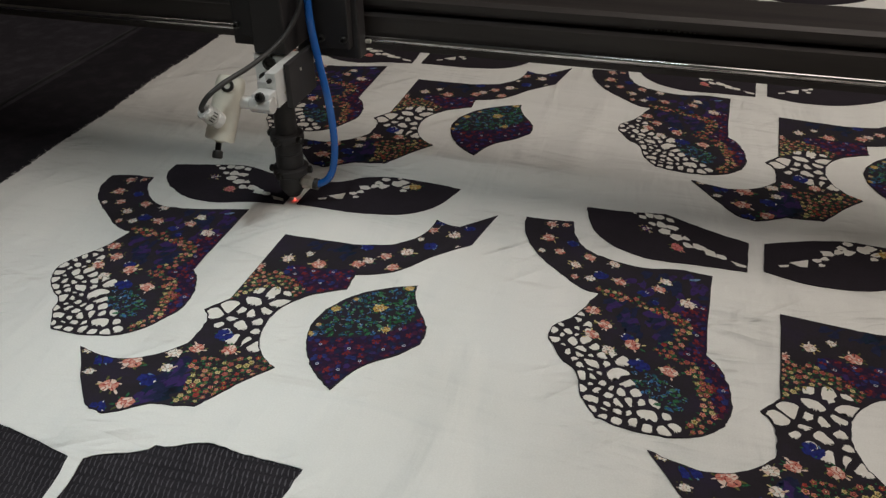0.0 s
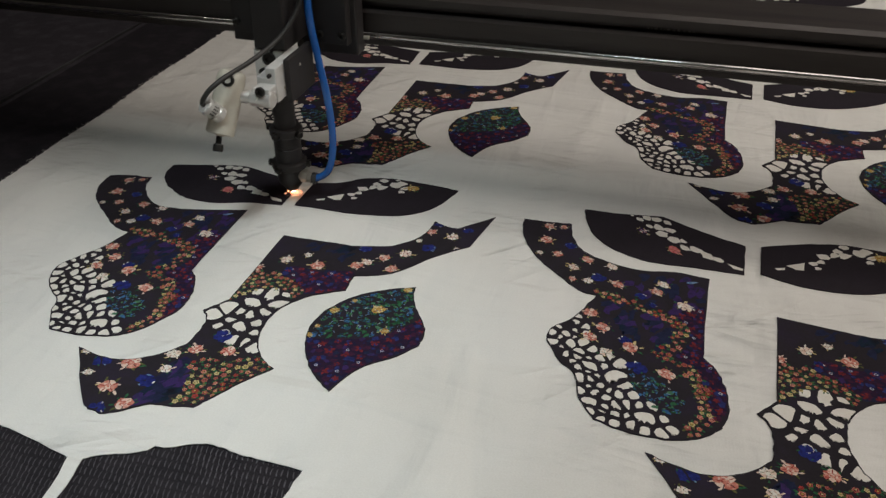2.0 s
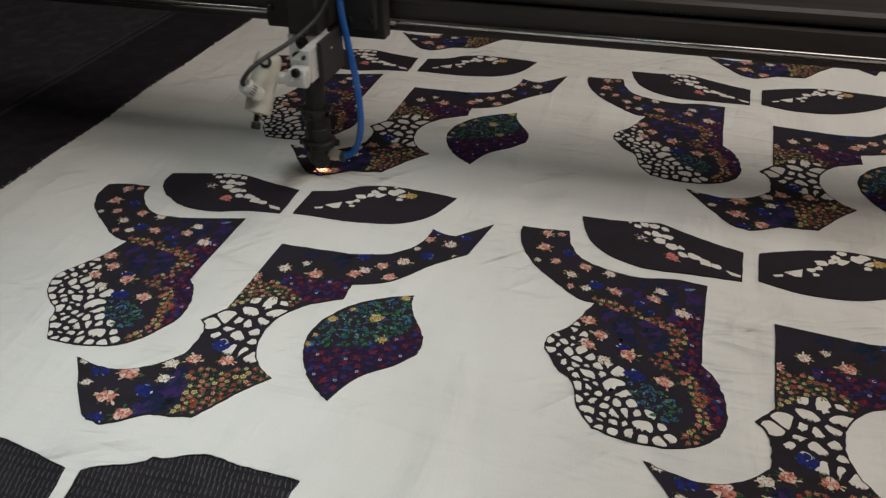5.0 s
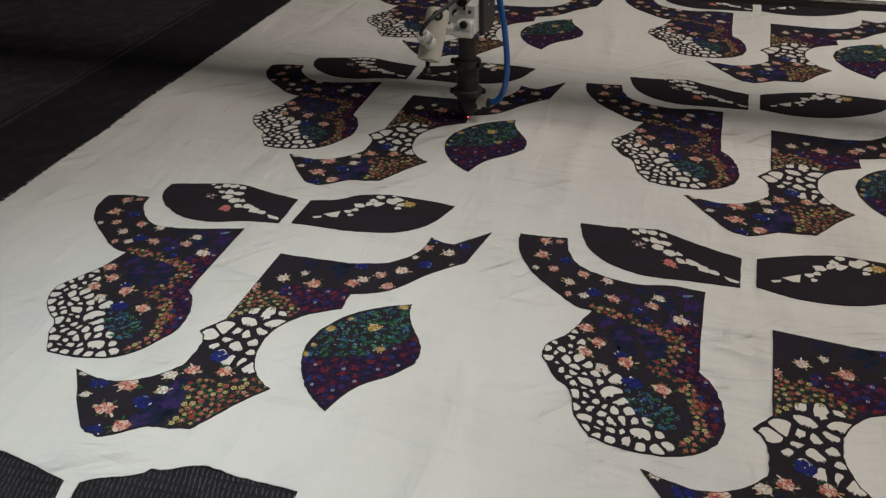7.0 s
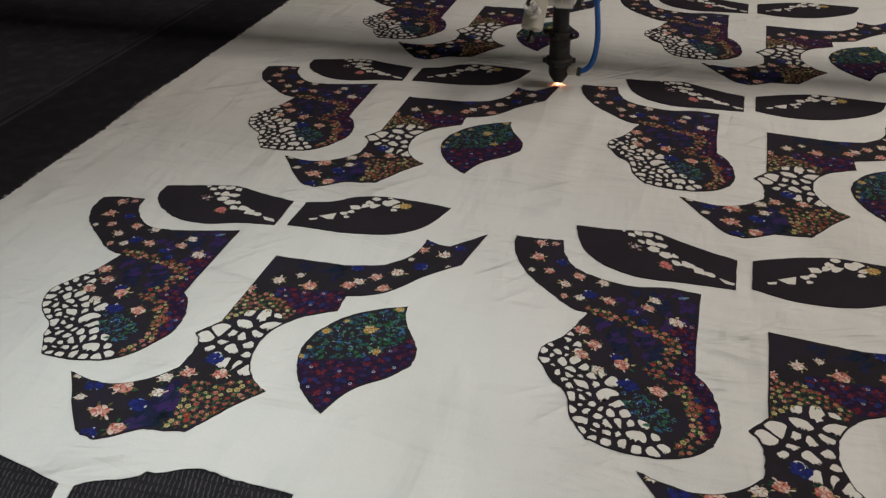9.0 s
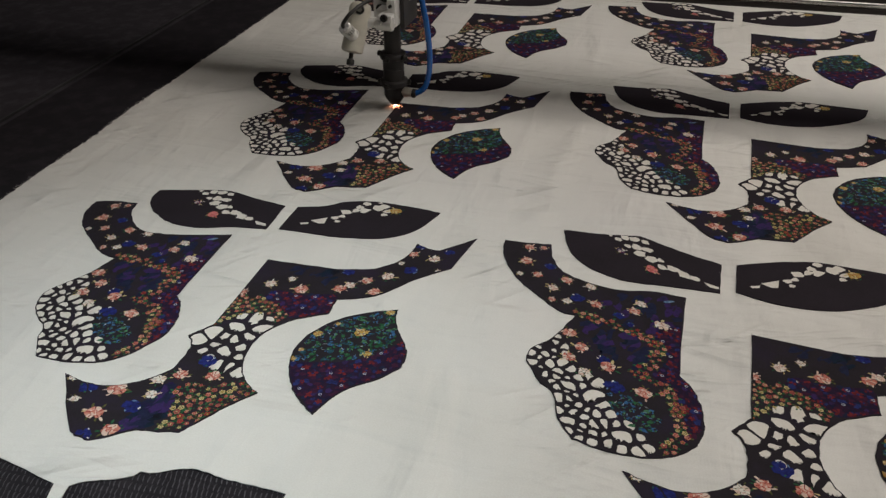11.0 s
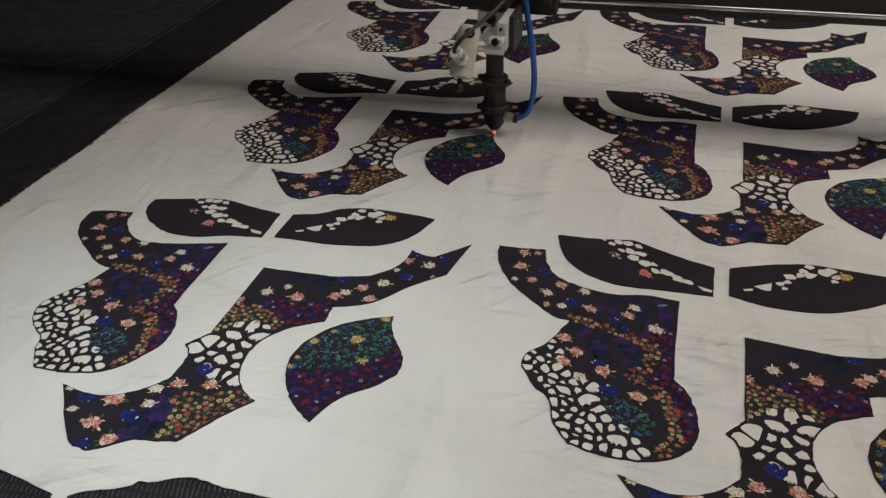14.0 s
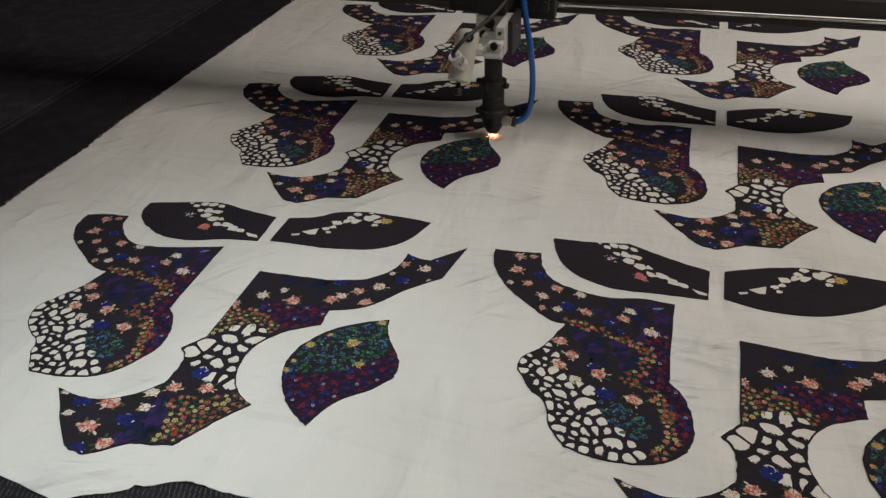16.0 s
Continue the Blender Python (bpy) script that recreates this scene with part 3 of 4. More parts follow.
    def haze(self, poly, inks=("violet", "dusk", "navy_dim", "black"), gap=4.5):
        """Soft-edged dark patch of overlapping brushed leaves."""
        for x, y in scatter(poly, gap, self.rnd, 600, 0.3):
            self.blot(x, y, self.rnd.uniform(4.0, 8.5), self.rnd.choice(inks), 1, 11, 0.4, 0.5, self.rnd.uniform(0.4, 1.7))

    def berries(self, poly):
        """Wine and navy field with dark red flowers and tiny pale rings."""
        rnd = self.rnd
        for x, y in scatter(poly, 3.2, rnd, 1500, 0.5):
            self.blot(x, y, rnd.uniform(1.2, 2.6), rnd.choice(["navy", "navy_dim", "violet", "wine", "plum", "plum"]), 2, 7, 0.45)
        for x, y in scatter(poly, 7.0, rnd, 500, 1.0):
            turn, big = rnd.random(), rnd.uniform(0.7, 1.6)
            for k in range(5):
                a = turn + k * 1.26
                self.blot(x + 1.5 * big * math.cos(a), y + 1.5 * big * math.sin(a), rnd.uniform(0.9, 1.25) * big, rnd.choice(["garnet", "garnet", "plum"]), 3, 6, 0.3, 0.75, a)
            self.blot(x, y, 0.7 * big, rnd.choice(["garnet", "navy"]), 4, 5, 0.2)
        for x, y in scatter(poly, 13, rnd, 200, 1.5):
            self.blot(x, y, 1.15, "pale", 5, 9, 0.12)
            self.blot(x, y, 0.68, "navy", 6, 7, 0.1)

    def meadow(self, poly, dense=1.0):
        """Green, teal and blue strokes on black."""
        rnd = self.rnd
        for x, y in scatter(poly, 3.0 / dense, rnd, 3000, 0.4):
            self.blot(x, y, rnd.uniform(1.1, 2.7), rnd.choice(["green", "green", "teal", "azure", "leaf_green", "black", "black", "black", "black"]), 3, 7, 0.55, 0.6)
        for x, y in scatter(poly, 5.2, rnd, 700, 1.0):
            for k in range(5):
                a = k * 1.26 + rnd.random()
                self.blot(x + 1.3 * math.cos(a), y + 1.3 * math.sin(a), rnd.uniform(0.6, 1.0), rnd.choice(["azure", "azure", "leaf_green", "teal"]), 4, 6, 0.4, 0.7)
        for x, y in scatter(poly, 4.0, rnd, 700, 1.0):
            self.blot(x, y, rnd.uniform(0.7, 1.5), rnd.choice(["pale", "sky", "leaf_green", "black"]), 5, 6, 0.4, 0.22)

    def pebbles(self, poly, gap, big=(), joint=1.0):
        """Close-set white stones: rounded cells with dark joints."""
        rnd = self.rnd
        seeds = [(x, y, r) for x, y, r in big]
        for x, y in scatter(poly, gap, rnd, 5000, gap * 0.28):
            if all((x - q[0]) ** 2 + (y - q[1]) ** 2 > (q[2] + gap * 0.35) ** 2 for q in big):
                seeds.append((x, y, gap * rnd.uniform(0.40, 0.90)))
        for i, (x, y, r) in enumerate(seeds):
            reach = min(r * 1.35, max(rim((x, y), poly) + gap * 0.3, r * 0.8))
            cell = [Vector((x + reach * math.cos(a * math.pi / 8), y + reach * math.sin(a * math.pi / 8))) for a in range(16)]
            for j, (u, v, s) in enumerate(seeds):
                d = Vector((u - x, v - y))
                if j == i or d.length > reach + s * 2:
                    continue
                keep = d.length * (r / (r + s)) - rnd.uniform(0.28, 0.9) * joint
                d.normalize()
                cut = []
                for k in range(len(cell)):
                    p, q = cell[k - 1], cell[k]
                    dp, dq = (p - Vector((x, y))).dot(d) - keep, (q - Vector((x, y))).dot(d) - keep
                    if dp * dq < 0:
                        cut.append(p + (q - p) * (dp / (dp - dq)))
                    if dq <= 0:
                        cut.append(q)
                cell = cut
                if len(cell) < 3:
                    break
            if len(cell) < 3:
                continue
            for _ in range(2):
                cell = [p for k in range(len(cell)) for p in (cell[k - 1] * 0.75 + cell[k] * 0.25, cell[k - 1] * 0.25 + cell[k] * 0.75)]
            cell = [p + Vector((rnd.uniform(-0.24, 0.24), rnd.uniform(-0.24, 0.24))) for p in cell]
            if rnd.random() < 0.75 and len(cell) > 12:     # a side nibbled into teeth, mostly the lower one
                low = min(range(len(cell)), key=lambda k: cell[k].y)
                k = low + rnd.choice([-2, 0, 1])
                c = Vector((x, y))
                step = max(3, len(cell) // 11)
                for o in (-step, 0, step):
                    deep = rnd.uniform(0.15, 0.42)
                    for e in (0, 1):
                        cell[(k + o + e) % len(cell)] = cell[(k + o + e) % len(cell)].lerp(c, deep)
            self.poly([p[:] for p in cell], "pebble", 2)


def panel(name, pts, skew, base, seed, draw, label, group, col):
    """One cut panel: a thin cloth body and its print."""
    outline = curve_outline(pts, seed=seed)
    centre = sum(outline, Vector((0, 0))) / len(outline)
    bm = bmesh.new()
    top = [bm.verts.new(((p.x - centre.x) / 1000, (p.y - centre.y) / 1000, 0.0006)) for p in outline]
    low = [bm.verts.new((v.co.x, v.co.y, 0.0)) for v in top]
    f = bm.faces.new(top)
    for i in range(len(top)):
        bm.faces.new((top[i - 1], top[i], low[i], low[i - 1]))
    bmesh.ops.triangulate(bm, faces=[f])
    bmesh.ops.recalc_face_normals(bm, faces=bm.faces)
    ob = thing(name, bm, base, label, "fabric panel", group, at=(centre.x / 1000 + col * STEP_X, centre.y / 1000, 0.0002))
    pr = Print(outline, skew, centre, seed)
    draw(pr)
    bmesh.ops.triangulate(pr.bm, faces=pr.bm.faces)
    tagged(part("print", pr.bm, pr.mats, ob), kind="stuff")
    for row in (1, 2):
        copy_thing(ob, Matrix.Translation((ob.location.x, ob.location.y + row * STEP_Y, 0.0002)))


def draw_boot(pr):
    pr.haze(BOOT_VIOLET, ("violet", "violet", "dusk", "navy_dim", "black"))
    pr.haze(BOOT_NAVY, ("navy_dim", "black", "violet"), 7)
    pr.zone(BOOT_RED, "wine", 1)
    pr.berries(BOOT_RED)
    pr.pebbles(BOOT_PEBBLES, 5.8, [(402, 247, 6.5), (424, 219, 6.0), (395, 252, 4.2)], 2.3)
    pr.meadow(BOOT_GREEN)
    line = smooth_line([(x, y, 0) for x, y in BOOT_GARLAND], 5)
    band = []
    for i, p in enumerate(line):
        for _ in range(4):
            q = (p.x + pr.rnd.uniform(-4.5, 4.5), p.y + pr.rnd.uniform(-4, 4))
            if all((q[0] - o[0]) ** 2 + (q[1] - o[1]) ** 2 > 12 for o in band):
                band.append(q)
                pr.posy(q[0], q[1], pr.rnd.uniform(1.2, 2.2))
    for x, y, r, kind in BOOT_ROSES + BOOT_BLUES:
        pr.flower(x, y, r, kind)


def draw_curvy(pr):
    pr.haze(CURVY_TEAL, ("dusk", "navy_dim", "black"))
    pr.haze(CURVY_VIOLET, ("dusk", "violet", "navy_dim", "navy_dim"), 3.6)
    pr.zone(CURVY_RED, "wine", 1)
    pr.berries(CURVY_RED)
    pr.field(CURVY_DITSY_LOW)
    pr.field(CURVY_DITSY_HIGH, 3.9, 1.6)
    pr.pebbles(CURVY_PEBBLES, 8.0, [(500, 257, 6.0), (513, 270, 5.4)], 2.9)
    for x, y, r, kind in CURVY_ROSES + CURVY_BLUES:
        pr.flower(x, y, r, kind)


def draw_leaf(pr):
    pr.zone(LEAF_RED, "wine", 1)
    pr.berries(LEAF_RED)
    pr.meadow(LEAF_GREEN, 1.1)
    for x, y, r, kind in LEAF_GOLD:
        pr.flower(x, y, r * 0.8, kind)


def draw_eyel(pr):
    for x, y, r in EYEL_MARKS:
        pr.blot(x, y, r * 0.82, "pebble", 2, 10, 0.28, 0.78, pr.rnd.uniform(-0.6, 0.3))
    pr.poly(EYE_SLASHES[0:4], "pebble", 2)
    for x, y, r, kind in EYE_FLOWERS[:2]:
        pr.flower(x, y, r, kind)


def draw_eyer(pr):
    for x, y, r in EYER_MARKS:
        pr.blot(x, y, r * 0.78, "pebble", 2, 10, 0.28, 0.8, pr.rnd.uniform(-0.3, 0.6))
    pr.poly(EYE_SLASHES[4:8], "pebble", 2)
    pr.poly(EYE_SLASHES[8:12], "pebble", 2)
    pr.flower(*EYE_FLOWERS[2])


LABELS = {
    "boot": "dark floral boot-shaped cotton panel with white pebble print",
    "curvy": "dark floral S-shaped cotton panel with pebble print",
    "leaf": "leaf-shaped cotton panel, green meadow above wine red",
    "eyel": "black eye-shaped cotton panel with white pebbles and pink flower",
    "eyer": "black eye-shaped cotton panel with white pebbles and gold flower",
}
DRAW = {"boot": draw_boot, "curvy": draw_curvy, "leaf": draw_leaf, "eyel": draw_eyel, "eyer": draw_eyer}
for col, shapes in enumerate((FIRST, SECOND)):
    for i, key in enumerate(("boot", "curvy", "leaf", "eyel", "eyer")):
        skew = SKEW[key] if col else None
        if key in shapes:
            pts = shapes[key]
        else:
            s = skew
            pts = [(s[0] * x + s[1] * y + s[2], s[3] * x + s[4] * y + s[5]) for x, y in FIRST[key]]
        panel("fabric_panel", pts, skew, "plain" if key.startswith("eye") else "black", 10 + i, DRAW[key], LABELS[key], "cut " + key.replace("eyel", "left eye").replace("eyer", "right eye") + " panels", col)


# ---- the white cloth with two shapes cut out ----
HOLE_A = [(425, 121), (443, 118), (462, 114), (480, 110), (486, 80), (484, 30), (450, 22), (405, 40), (380, 70), (385, 105)]
HOLE_B = [(489, 111), (498, 117), (509, 121), (520, 127), (522, 131), (530, 132), (544, 139), (553, 141), (562, 140), (574, 138), (589, 138), (609, 137), (607, 115), (603, 70), (580, 35), (540, 25), (492, 32), (493, 82)]


def white_cloth():
    rnd = random.Random(3)
    pts, edges = [], []

    def loop(ps):
        a = len(pts)
        pts.extend(Vector(p) for p in ps)
        edges.extend((a + i, a + (i + 1) % len(ps)) for i in range(len(ps)))

    border = [(BX1 - 0.03, BY0 + 0.05), (BX1 - 0.03, BY1 - 0.05)]
    y, k = BY1 - 0.05, 0
    while y > BY0 + 0.05:
        fray = 0.0022 * noise.noise((y * 160, 0, 0)) + 0.004 * noise.noise((y * 9, 3, 0)) + rnd.uniform(-0.0013, 0.0010)
        border.append((EDGE + fray, y))
        y -= 0.0022
    loop(border)
    holes = []
    for h in (HOLE_A, HOLE_B):
        o = [(p.x / 1000, p.y / 1000) for p in curve_outline(h, 4, 0.3, 9)]
        holes.append(o)
        loop(o)
    from mathutils import geometry
    vs, _, fs, *_ = geometry.delaunay_2d_cdt(pts, edges, [], 1, 1e-6)
    bm = bmesh.new()
    bv = [bm.verts.new((v.x, v.y, 0)) for v in vs]
    for f in fs:
        c = sum((Vector(vs[i]) for i in f), Vector((0, 0))) / len(f)
        if any(inside(c, h) for h in holes):
            continue
        bm.faces.new([bv[i] for i in f])
    bmesh.ops.recalc_face_normals(bm, faces=bm.faces)
    for f in bm.faces:
        if f.normal.z < 0:
            f.normal_flip()
    top = list(bm.faces)
    out = bmesh.ops.extrude_face_region(bm, geom=top)
    for g in out["geom"]:
        if isinstance(g, bmesh.types.BMVert):
            g.co.z -= 0.0005
    bmesh.ops.recalc_face_normals(bm, faces=bm.faces)
    sheet = thing("cotton_sheet", bm, "white", "white creased cotton sheet with frayed edge and cut-outs", "fabric")
    bm = bmesh.new()
    y = 0.15
    while y < 1.5:
        x = EDGE + 0.0022 * noise.noise((y * 160, 0, 0)) + 0.004 * noise.noise((y * 9, 3, 0))
        n = rnd.uniform(0.0012, 0.0042) * (0.6 + 0.8 * abs(noise.noise((y * 30, 5, 0))))
        lean, w = rnd.uniform(-0.9, 0.9), rnd.uniform(0.00012, 0.0003)
        tip = (x - n * math.cos(lean), y + n * math.sin(lean), rnd.uniform(-0.001, 0.0012))
        quad = [(x + 0.001, y - w, 0.0001), (x + 0.001, y + w, 0.0001), (tip[0], tip[1] + w * 0.5, tip[2]), (tip[0], tip[1] - w * 0.5, tip[2])]
        bm.faces.new([bm.verts.new(p) for p in quad])
        y += rnd.uniform(0.0007, 0.0026)
    tagged(part("fringe", bm, "thread", sheet, "loose white threads along the cut edge"), kind="stuff")
    return sheet


white_cloth()


# ---- gantry ----
def gantry():
    g = tagged(new("gantry"), "dark metal gantry beam with steel guide rail", "gantry")
    # profile of (y, z), from the nozzle's line backwards
    prof = [(0.060, 0.112), (0.060, 0.1165), (0.056, 0.1185), (0.056, 0.139), (0.059, 0.141), (0.064, 0.1415), (0.064, 0.1455), (0.058, 0.147), (0.058, 0.152),
            (0.062, 0.1545), (0.092, 0.1545), (0.094, 0.1515), (0.122, 0.1515), (0.124, 0.149), (0.124, 0.118), (0.118, 0.112)]
    bm = bmesh.new()
    a = [bm.verts.new((-0.33, y, z)) for y, z in prof]
    b = [bm.verts.new((BX1, y, z)) for y, z in prof]
    for i in range(len(prof)):
        bm.faces.new((a[i - 1], a[i], b[i], b[i - 1]))
    bm.faces.new(a)
    bm.faces.new(list(reversed(b)))
    bmesh.ops.recalc_face_normals(bm, faces=bm.faces)
    part("beam", bm, "beam", g, "dark bronze extruded beam")
    bm = bmesh.new()
    lathe(bm, [(0.0021, 0), (0.0024, 0.0004), (0.0024, BX1 + 0.3295), (0.0021, BX1 + 0.33)], 20, pointing((-0.33, 0.0532, 0.1226), (1, 0, 0)))
    part("guide_rail", bm, "chrome", g, "polished round steel guide rail", True)
    rnd = random.Random(4)
    x = 0.740
    bm = bmesh.new()
    while x < 0.775:
        w = rnd.uniform(0.0008, 0.0024)
        box(bm, x, x + w, 0.0634, 0.0639, 0.1424, 0.1424 + rnd.uniform(0.0006, 0.0014))
        x += w + rnd.uniform(0.0008, 0.0022)
    part("printed_marks", bm, "faded_ink", g, "row of tiny worn pale printed marks")
    for x0 in (-0.40, BX1 - 0.03):
        bm = bmesh.new()
        box(bm, x0, x0 + 0.07, 0.02, 0.16, 0.062, 0.17, 0.004)
        part("end_carriage", bm, "anodised", g, "black end carriage")
    return g


# ---- laser head, with its origin on the cut point ----
def laser_head():
    h = tagged(new("laser_head"), "black laser cutting head with blue air hose and ivory pointer", "laser head")
    bm = bmesh.new()
    lathe(bm, [(0.0034, 0.0055), (0.0050, 0.0058), (0.0076, 0.0095), (0.0100, 0.0135), (0.0108, 0.0160), (0.0108, 0.0255), (0.0110, 0.026)])
    part("nozzle", bm, "anodised", h, "black conical nozzle", True)
    bm = bmesh.new()
    lathe(bm, [(0.0110, 0.0255), (0.0136, 0.0262), (0.0143, 0.027), (0.0143, 0.0315), (0.0136, 0.0323), (0.0108, 0.033)])
    part("collar", bm, "anodised", h, "knurled black collar", True)
    bm = bmesh.new()
    lathe(bm, [(0.0108, 0.0325), (0.0108, 0.044), (0.0103, 0.0445), (0.0103, 0.0455), (0.0108, 0.046), (0.0108, 0.055)])
    part("lens_tube", bm, "anodised", h, "", True)
    bm = bmesh.new()
    lathe(bm, [(0.0108, 0.0545), (0.0126, 0.055), (0.0132, 0.0558), (0.0132, 0.0602), (0.0126, 0.061), (0.0092, 0.0615)])
    part("collar", bm, "anodised", h, "knurled black collar", True)
    bm = bmesh.new()
    lathe(bm, [(0.0086, 0.061), (0.0086, 0.128)])
    part("beam_tube", bm, "anodised", h, "", True)
    for z, a in ((0.029, 3.3), (0.029, 0.2), (0.029, 4.5), (0.058, 3.0), (0.058, 5.9), (0.058, 4.6)):
        bm = bmesh.new()
        lathe(bm, [(0.0030, -0.001), (0.0030, 0.0034), (0.0022, 0.0042)], 12, pointing((0.0130 * math.cos(a), 0.0130 * math.sin(a), z), (math.cos(a), math.sin(a), 0)))
        part("thumb_screw", bm, "bolt", h, "", True)
    # air fitting and hose
    d = Vector((0.93, 0.05, -0.12)).normalized()
    bm = bmesh.new()
    lathe(bm, [(0.0040, 0), (0.0040, 0.002), (0.0052, 0.0022), (0.0052, 0.0075), (0.0044, 0.008), (0.0044, 0.0115)], 6, pointing((0.0085, -0.002, 0.0205), d))
    part("air_fitting", bm, "nickel", h, "nickel-plated air fitting")
    bm = bmesh.new()
    lathe(bm, [(0.0044, 0.0110), (0.0046, 0.0115), (0.0046, 0.0150), (0.0040, 0.0155)], 20, pointing((0.0085, -0.002, 0.0205), d))
    part("fitting_ring", bm, "rubber", h, "black release ring", True)
    bm = bmesh.new()
    sweep(bm, [(0.019, -0.002, 0.0193), (0.0240, -0.002, 0.0197), (0.0325, 0.000, 0.0255), (0.0370, 0.002, 0.039), (0.0380, 0.004, 0.060), (0.0352, 0.006, 0.088), (0.0300, 0.008, 0.115),
               (0.0262, 0.009, 0.1375), (0.0242, 0.010, 0.158), (0.0232, 0.014, 0.182), (0.0232, 0.024, 0.205)], 0.0029, 14)
    part("air_hose", bm, "blue_tube", h, "glossy blue air hose", True)
    # bracket: a back plate round the tube, a long cheek on its right and a split clamp at the cheek's end
    bm = bmesh.new()
    box(bm, -0.0150, 0.0110, -0.0085, 0.0040, 0.0985, 0.1265, 0.0007)
    bracket = part("bracket", bm, "alu", h, "machined aluminium bracket")
    bm = bmesh.new()
    box(bm, 0.0113, 0.0195, -0.0425, 0.0030, 0.1010, 0.1268, 0.0007)
    part("cheek", bm, "alu", bracket, "machined aluminium cheek plate")
    bm = bmesh.new()
    box(bm, -0.0060, 0.0110, -0.0250, -0.0088, 0.1000, 0.1120, 0.0008)
    part("clamp_plate", bm, "alu", bracket)
    bm = bmesh.new()
    box(bm, 0.0060, 0.0192, -0.0540, -0.0428, 0.1080, 0.1155, 0.0009)
    part("clamp_jaw", bm, "alu", bracket)
    for (x, y, z), d, r in (((-0.0020, -0.0087, 0.1200), (0, -1, 0), 0.0052), ((-0.0075, -0.0087, 0.1085), (0, -1, 0), 0.0040), ((0.0125, -0.0542, 0.1135), (0, -1, 0.15), 0.0036), ((0.0150, -0.0427, 0.1215), (0, -1, 0), 0.0016)):
        bm = bmesh.new()
        lathe(bm, [(r, 0), (r, 0.0020), (r * 0.85, 0.0026), (r * 0.5, 0.0026), (r * 0.5, 0.0010)], 18, pointing((x, y, z), d))
        part("bolt", bm, "bolt", bracket, "blackened socket bolt", True)
    bm = bmesh.new()
    box(bm, 0.0197, 0.0240, -0.0300, 0.0120, 0.0960, 0.1290, 0.0008)
    part("backing_plate", bm, "anodised", h, "black plate behind the bracket")
    for y, z in ((-0.031, 0.1085), (-0.012, 0.1195)):
        bm = bmesh.new()
        lathe(bm, [(0.0011, 0), (0.0011, 0.0006), (0.0007, 0.0006)], 10, pointing((0.0240 if y > -0.03 else 0.0195, y, z), (1, 0, 0)))
        part("grub_screw", bm, "nickel", bracket, "", True)
    # pointer on its rod
    bm = bmesh.new()
    lathe(bm, [(0.0056, 0), (0.0063, 0.0006), (0.0063, 0.0160), (0.0056, 0.0168)], 28, pointing((0.0196, -0.0500, 0.1065), (-1, 0, 0)))
    part("rod_clamp", bm, "satin", h, "polished steel clamp", True)
    bm = bmesh.new()
    lathe(bm, [(0.0047, 0), (0.0047, 0.0150), (0.0042, 0.0154)], 24, pointing((0.0035, -0.0500, 0.1067), (-0.98, -0.18, 0.05)))
    part("rod", bm, "satin", h, "polished steel rod", True)
    axis = Vector((0.09, 0.50, 0.86)).normalized()
    foot = Vector((-0.0165, -0.0690, 0.0835))
    m = pointing(foot, axis)
    bm = bmesh.new()
    lathe(bm, [(0.0088, 0), (0.0100, 0.0005), (0.0104, 0.0014), (0.0104, 0.0400), (0.0100, 0.0432), (0.0086, 0.0458), (0.0050, 0.0470)], 32, m)
    pointer = part("pointer_body", bm, "ivory", h, "ivory plastic laser pointer", True)
    down = Vector((0.02, -0.50, -0.86)).normalized()
    bm = bmesh.new()
    lathe(bm, [(0.0021, -0.002), (0.0021, 0.0075), (0.0034, 0.0080), (0.0037, 0.0090), (0.0037, 0.0125), (0.0030, 0.0133)], 16, pointing(foot + Vector((0, 0, 0.001)), down))
    part("set_screw", bm, "bolt", pointer, "knurled steel set screw", True)
    bm = bmesh.new()
    lathe(bm, [(0.0030, -0.0012), (0.0030, 0.0004)], 16, m)
    part("screw_washer", bm, "nickel", pointer, "", True)
    out = Vector((0.30, -0.80, 0.45)).normalized()
    bm = bmesh.new()
    lathe(bm, [(0.0046, 0), (0.0046, 0.0022), (0.0038, 0.0028), (0.0024, 0.0028), (0.0024, 0.001)], 18, pointing(foot + axis * 0.0385 + out * 0.0090, out))
    part("end_screw", bm, "bolt", pointer, "", True)
    # cable gland and cable
    gd = Vector((-0.30, -0.62, 0.72)).normalized()
    ge = Vector((-0.0175, -0.0805, 0.1115))
    gp = ge - gd * 0.0165
    bm = bmesh.new()
    lathe(bm, [(0.0052, 0), (0.0060, 0.0005), (0.0060, 0.0060), (0.0055, 0.0064), (0.0055, 0.0074), (0.0060, 0.0078), (0.0060, 0.0157), (0.0052, 0.0165)], 24, pointing(gp, gd))
    part("cable_gland", bm, "satin", h, "nickel cable gland with a paper tag", True)
    bm = bmesh.new()
    lathe(bm, [(0.00605, 0.0075), (0.00615, 0.0076), (0.00615, 0.0135), (0.00605, 0.0136)], 24, pointing(gp, gd))
    part("paper_tag", bm, "label", h, "", True)
    for k in range(4):
        a = -2.2 + 0.35 * k
        bm = bmesh.new()
        box(bm, -0.0004, 0.0004, -0.0001, 0.0001, 0.0085, 0.0125, 0, pointing(gp, gd) @ Matrix.Rotation(a, 4, "Z") @ Matrix.Translation((0, 0.0062, 0)))
        part("tag_bar", bm, "bolt", h, "tiny dark printed bar")
    bm = bmesh.new()
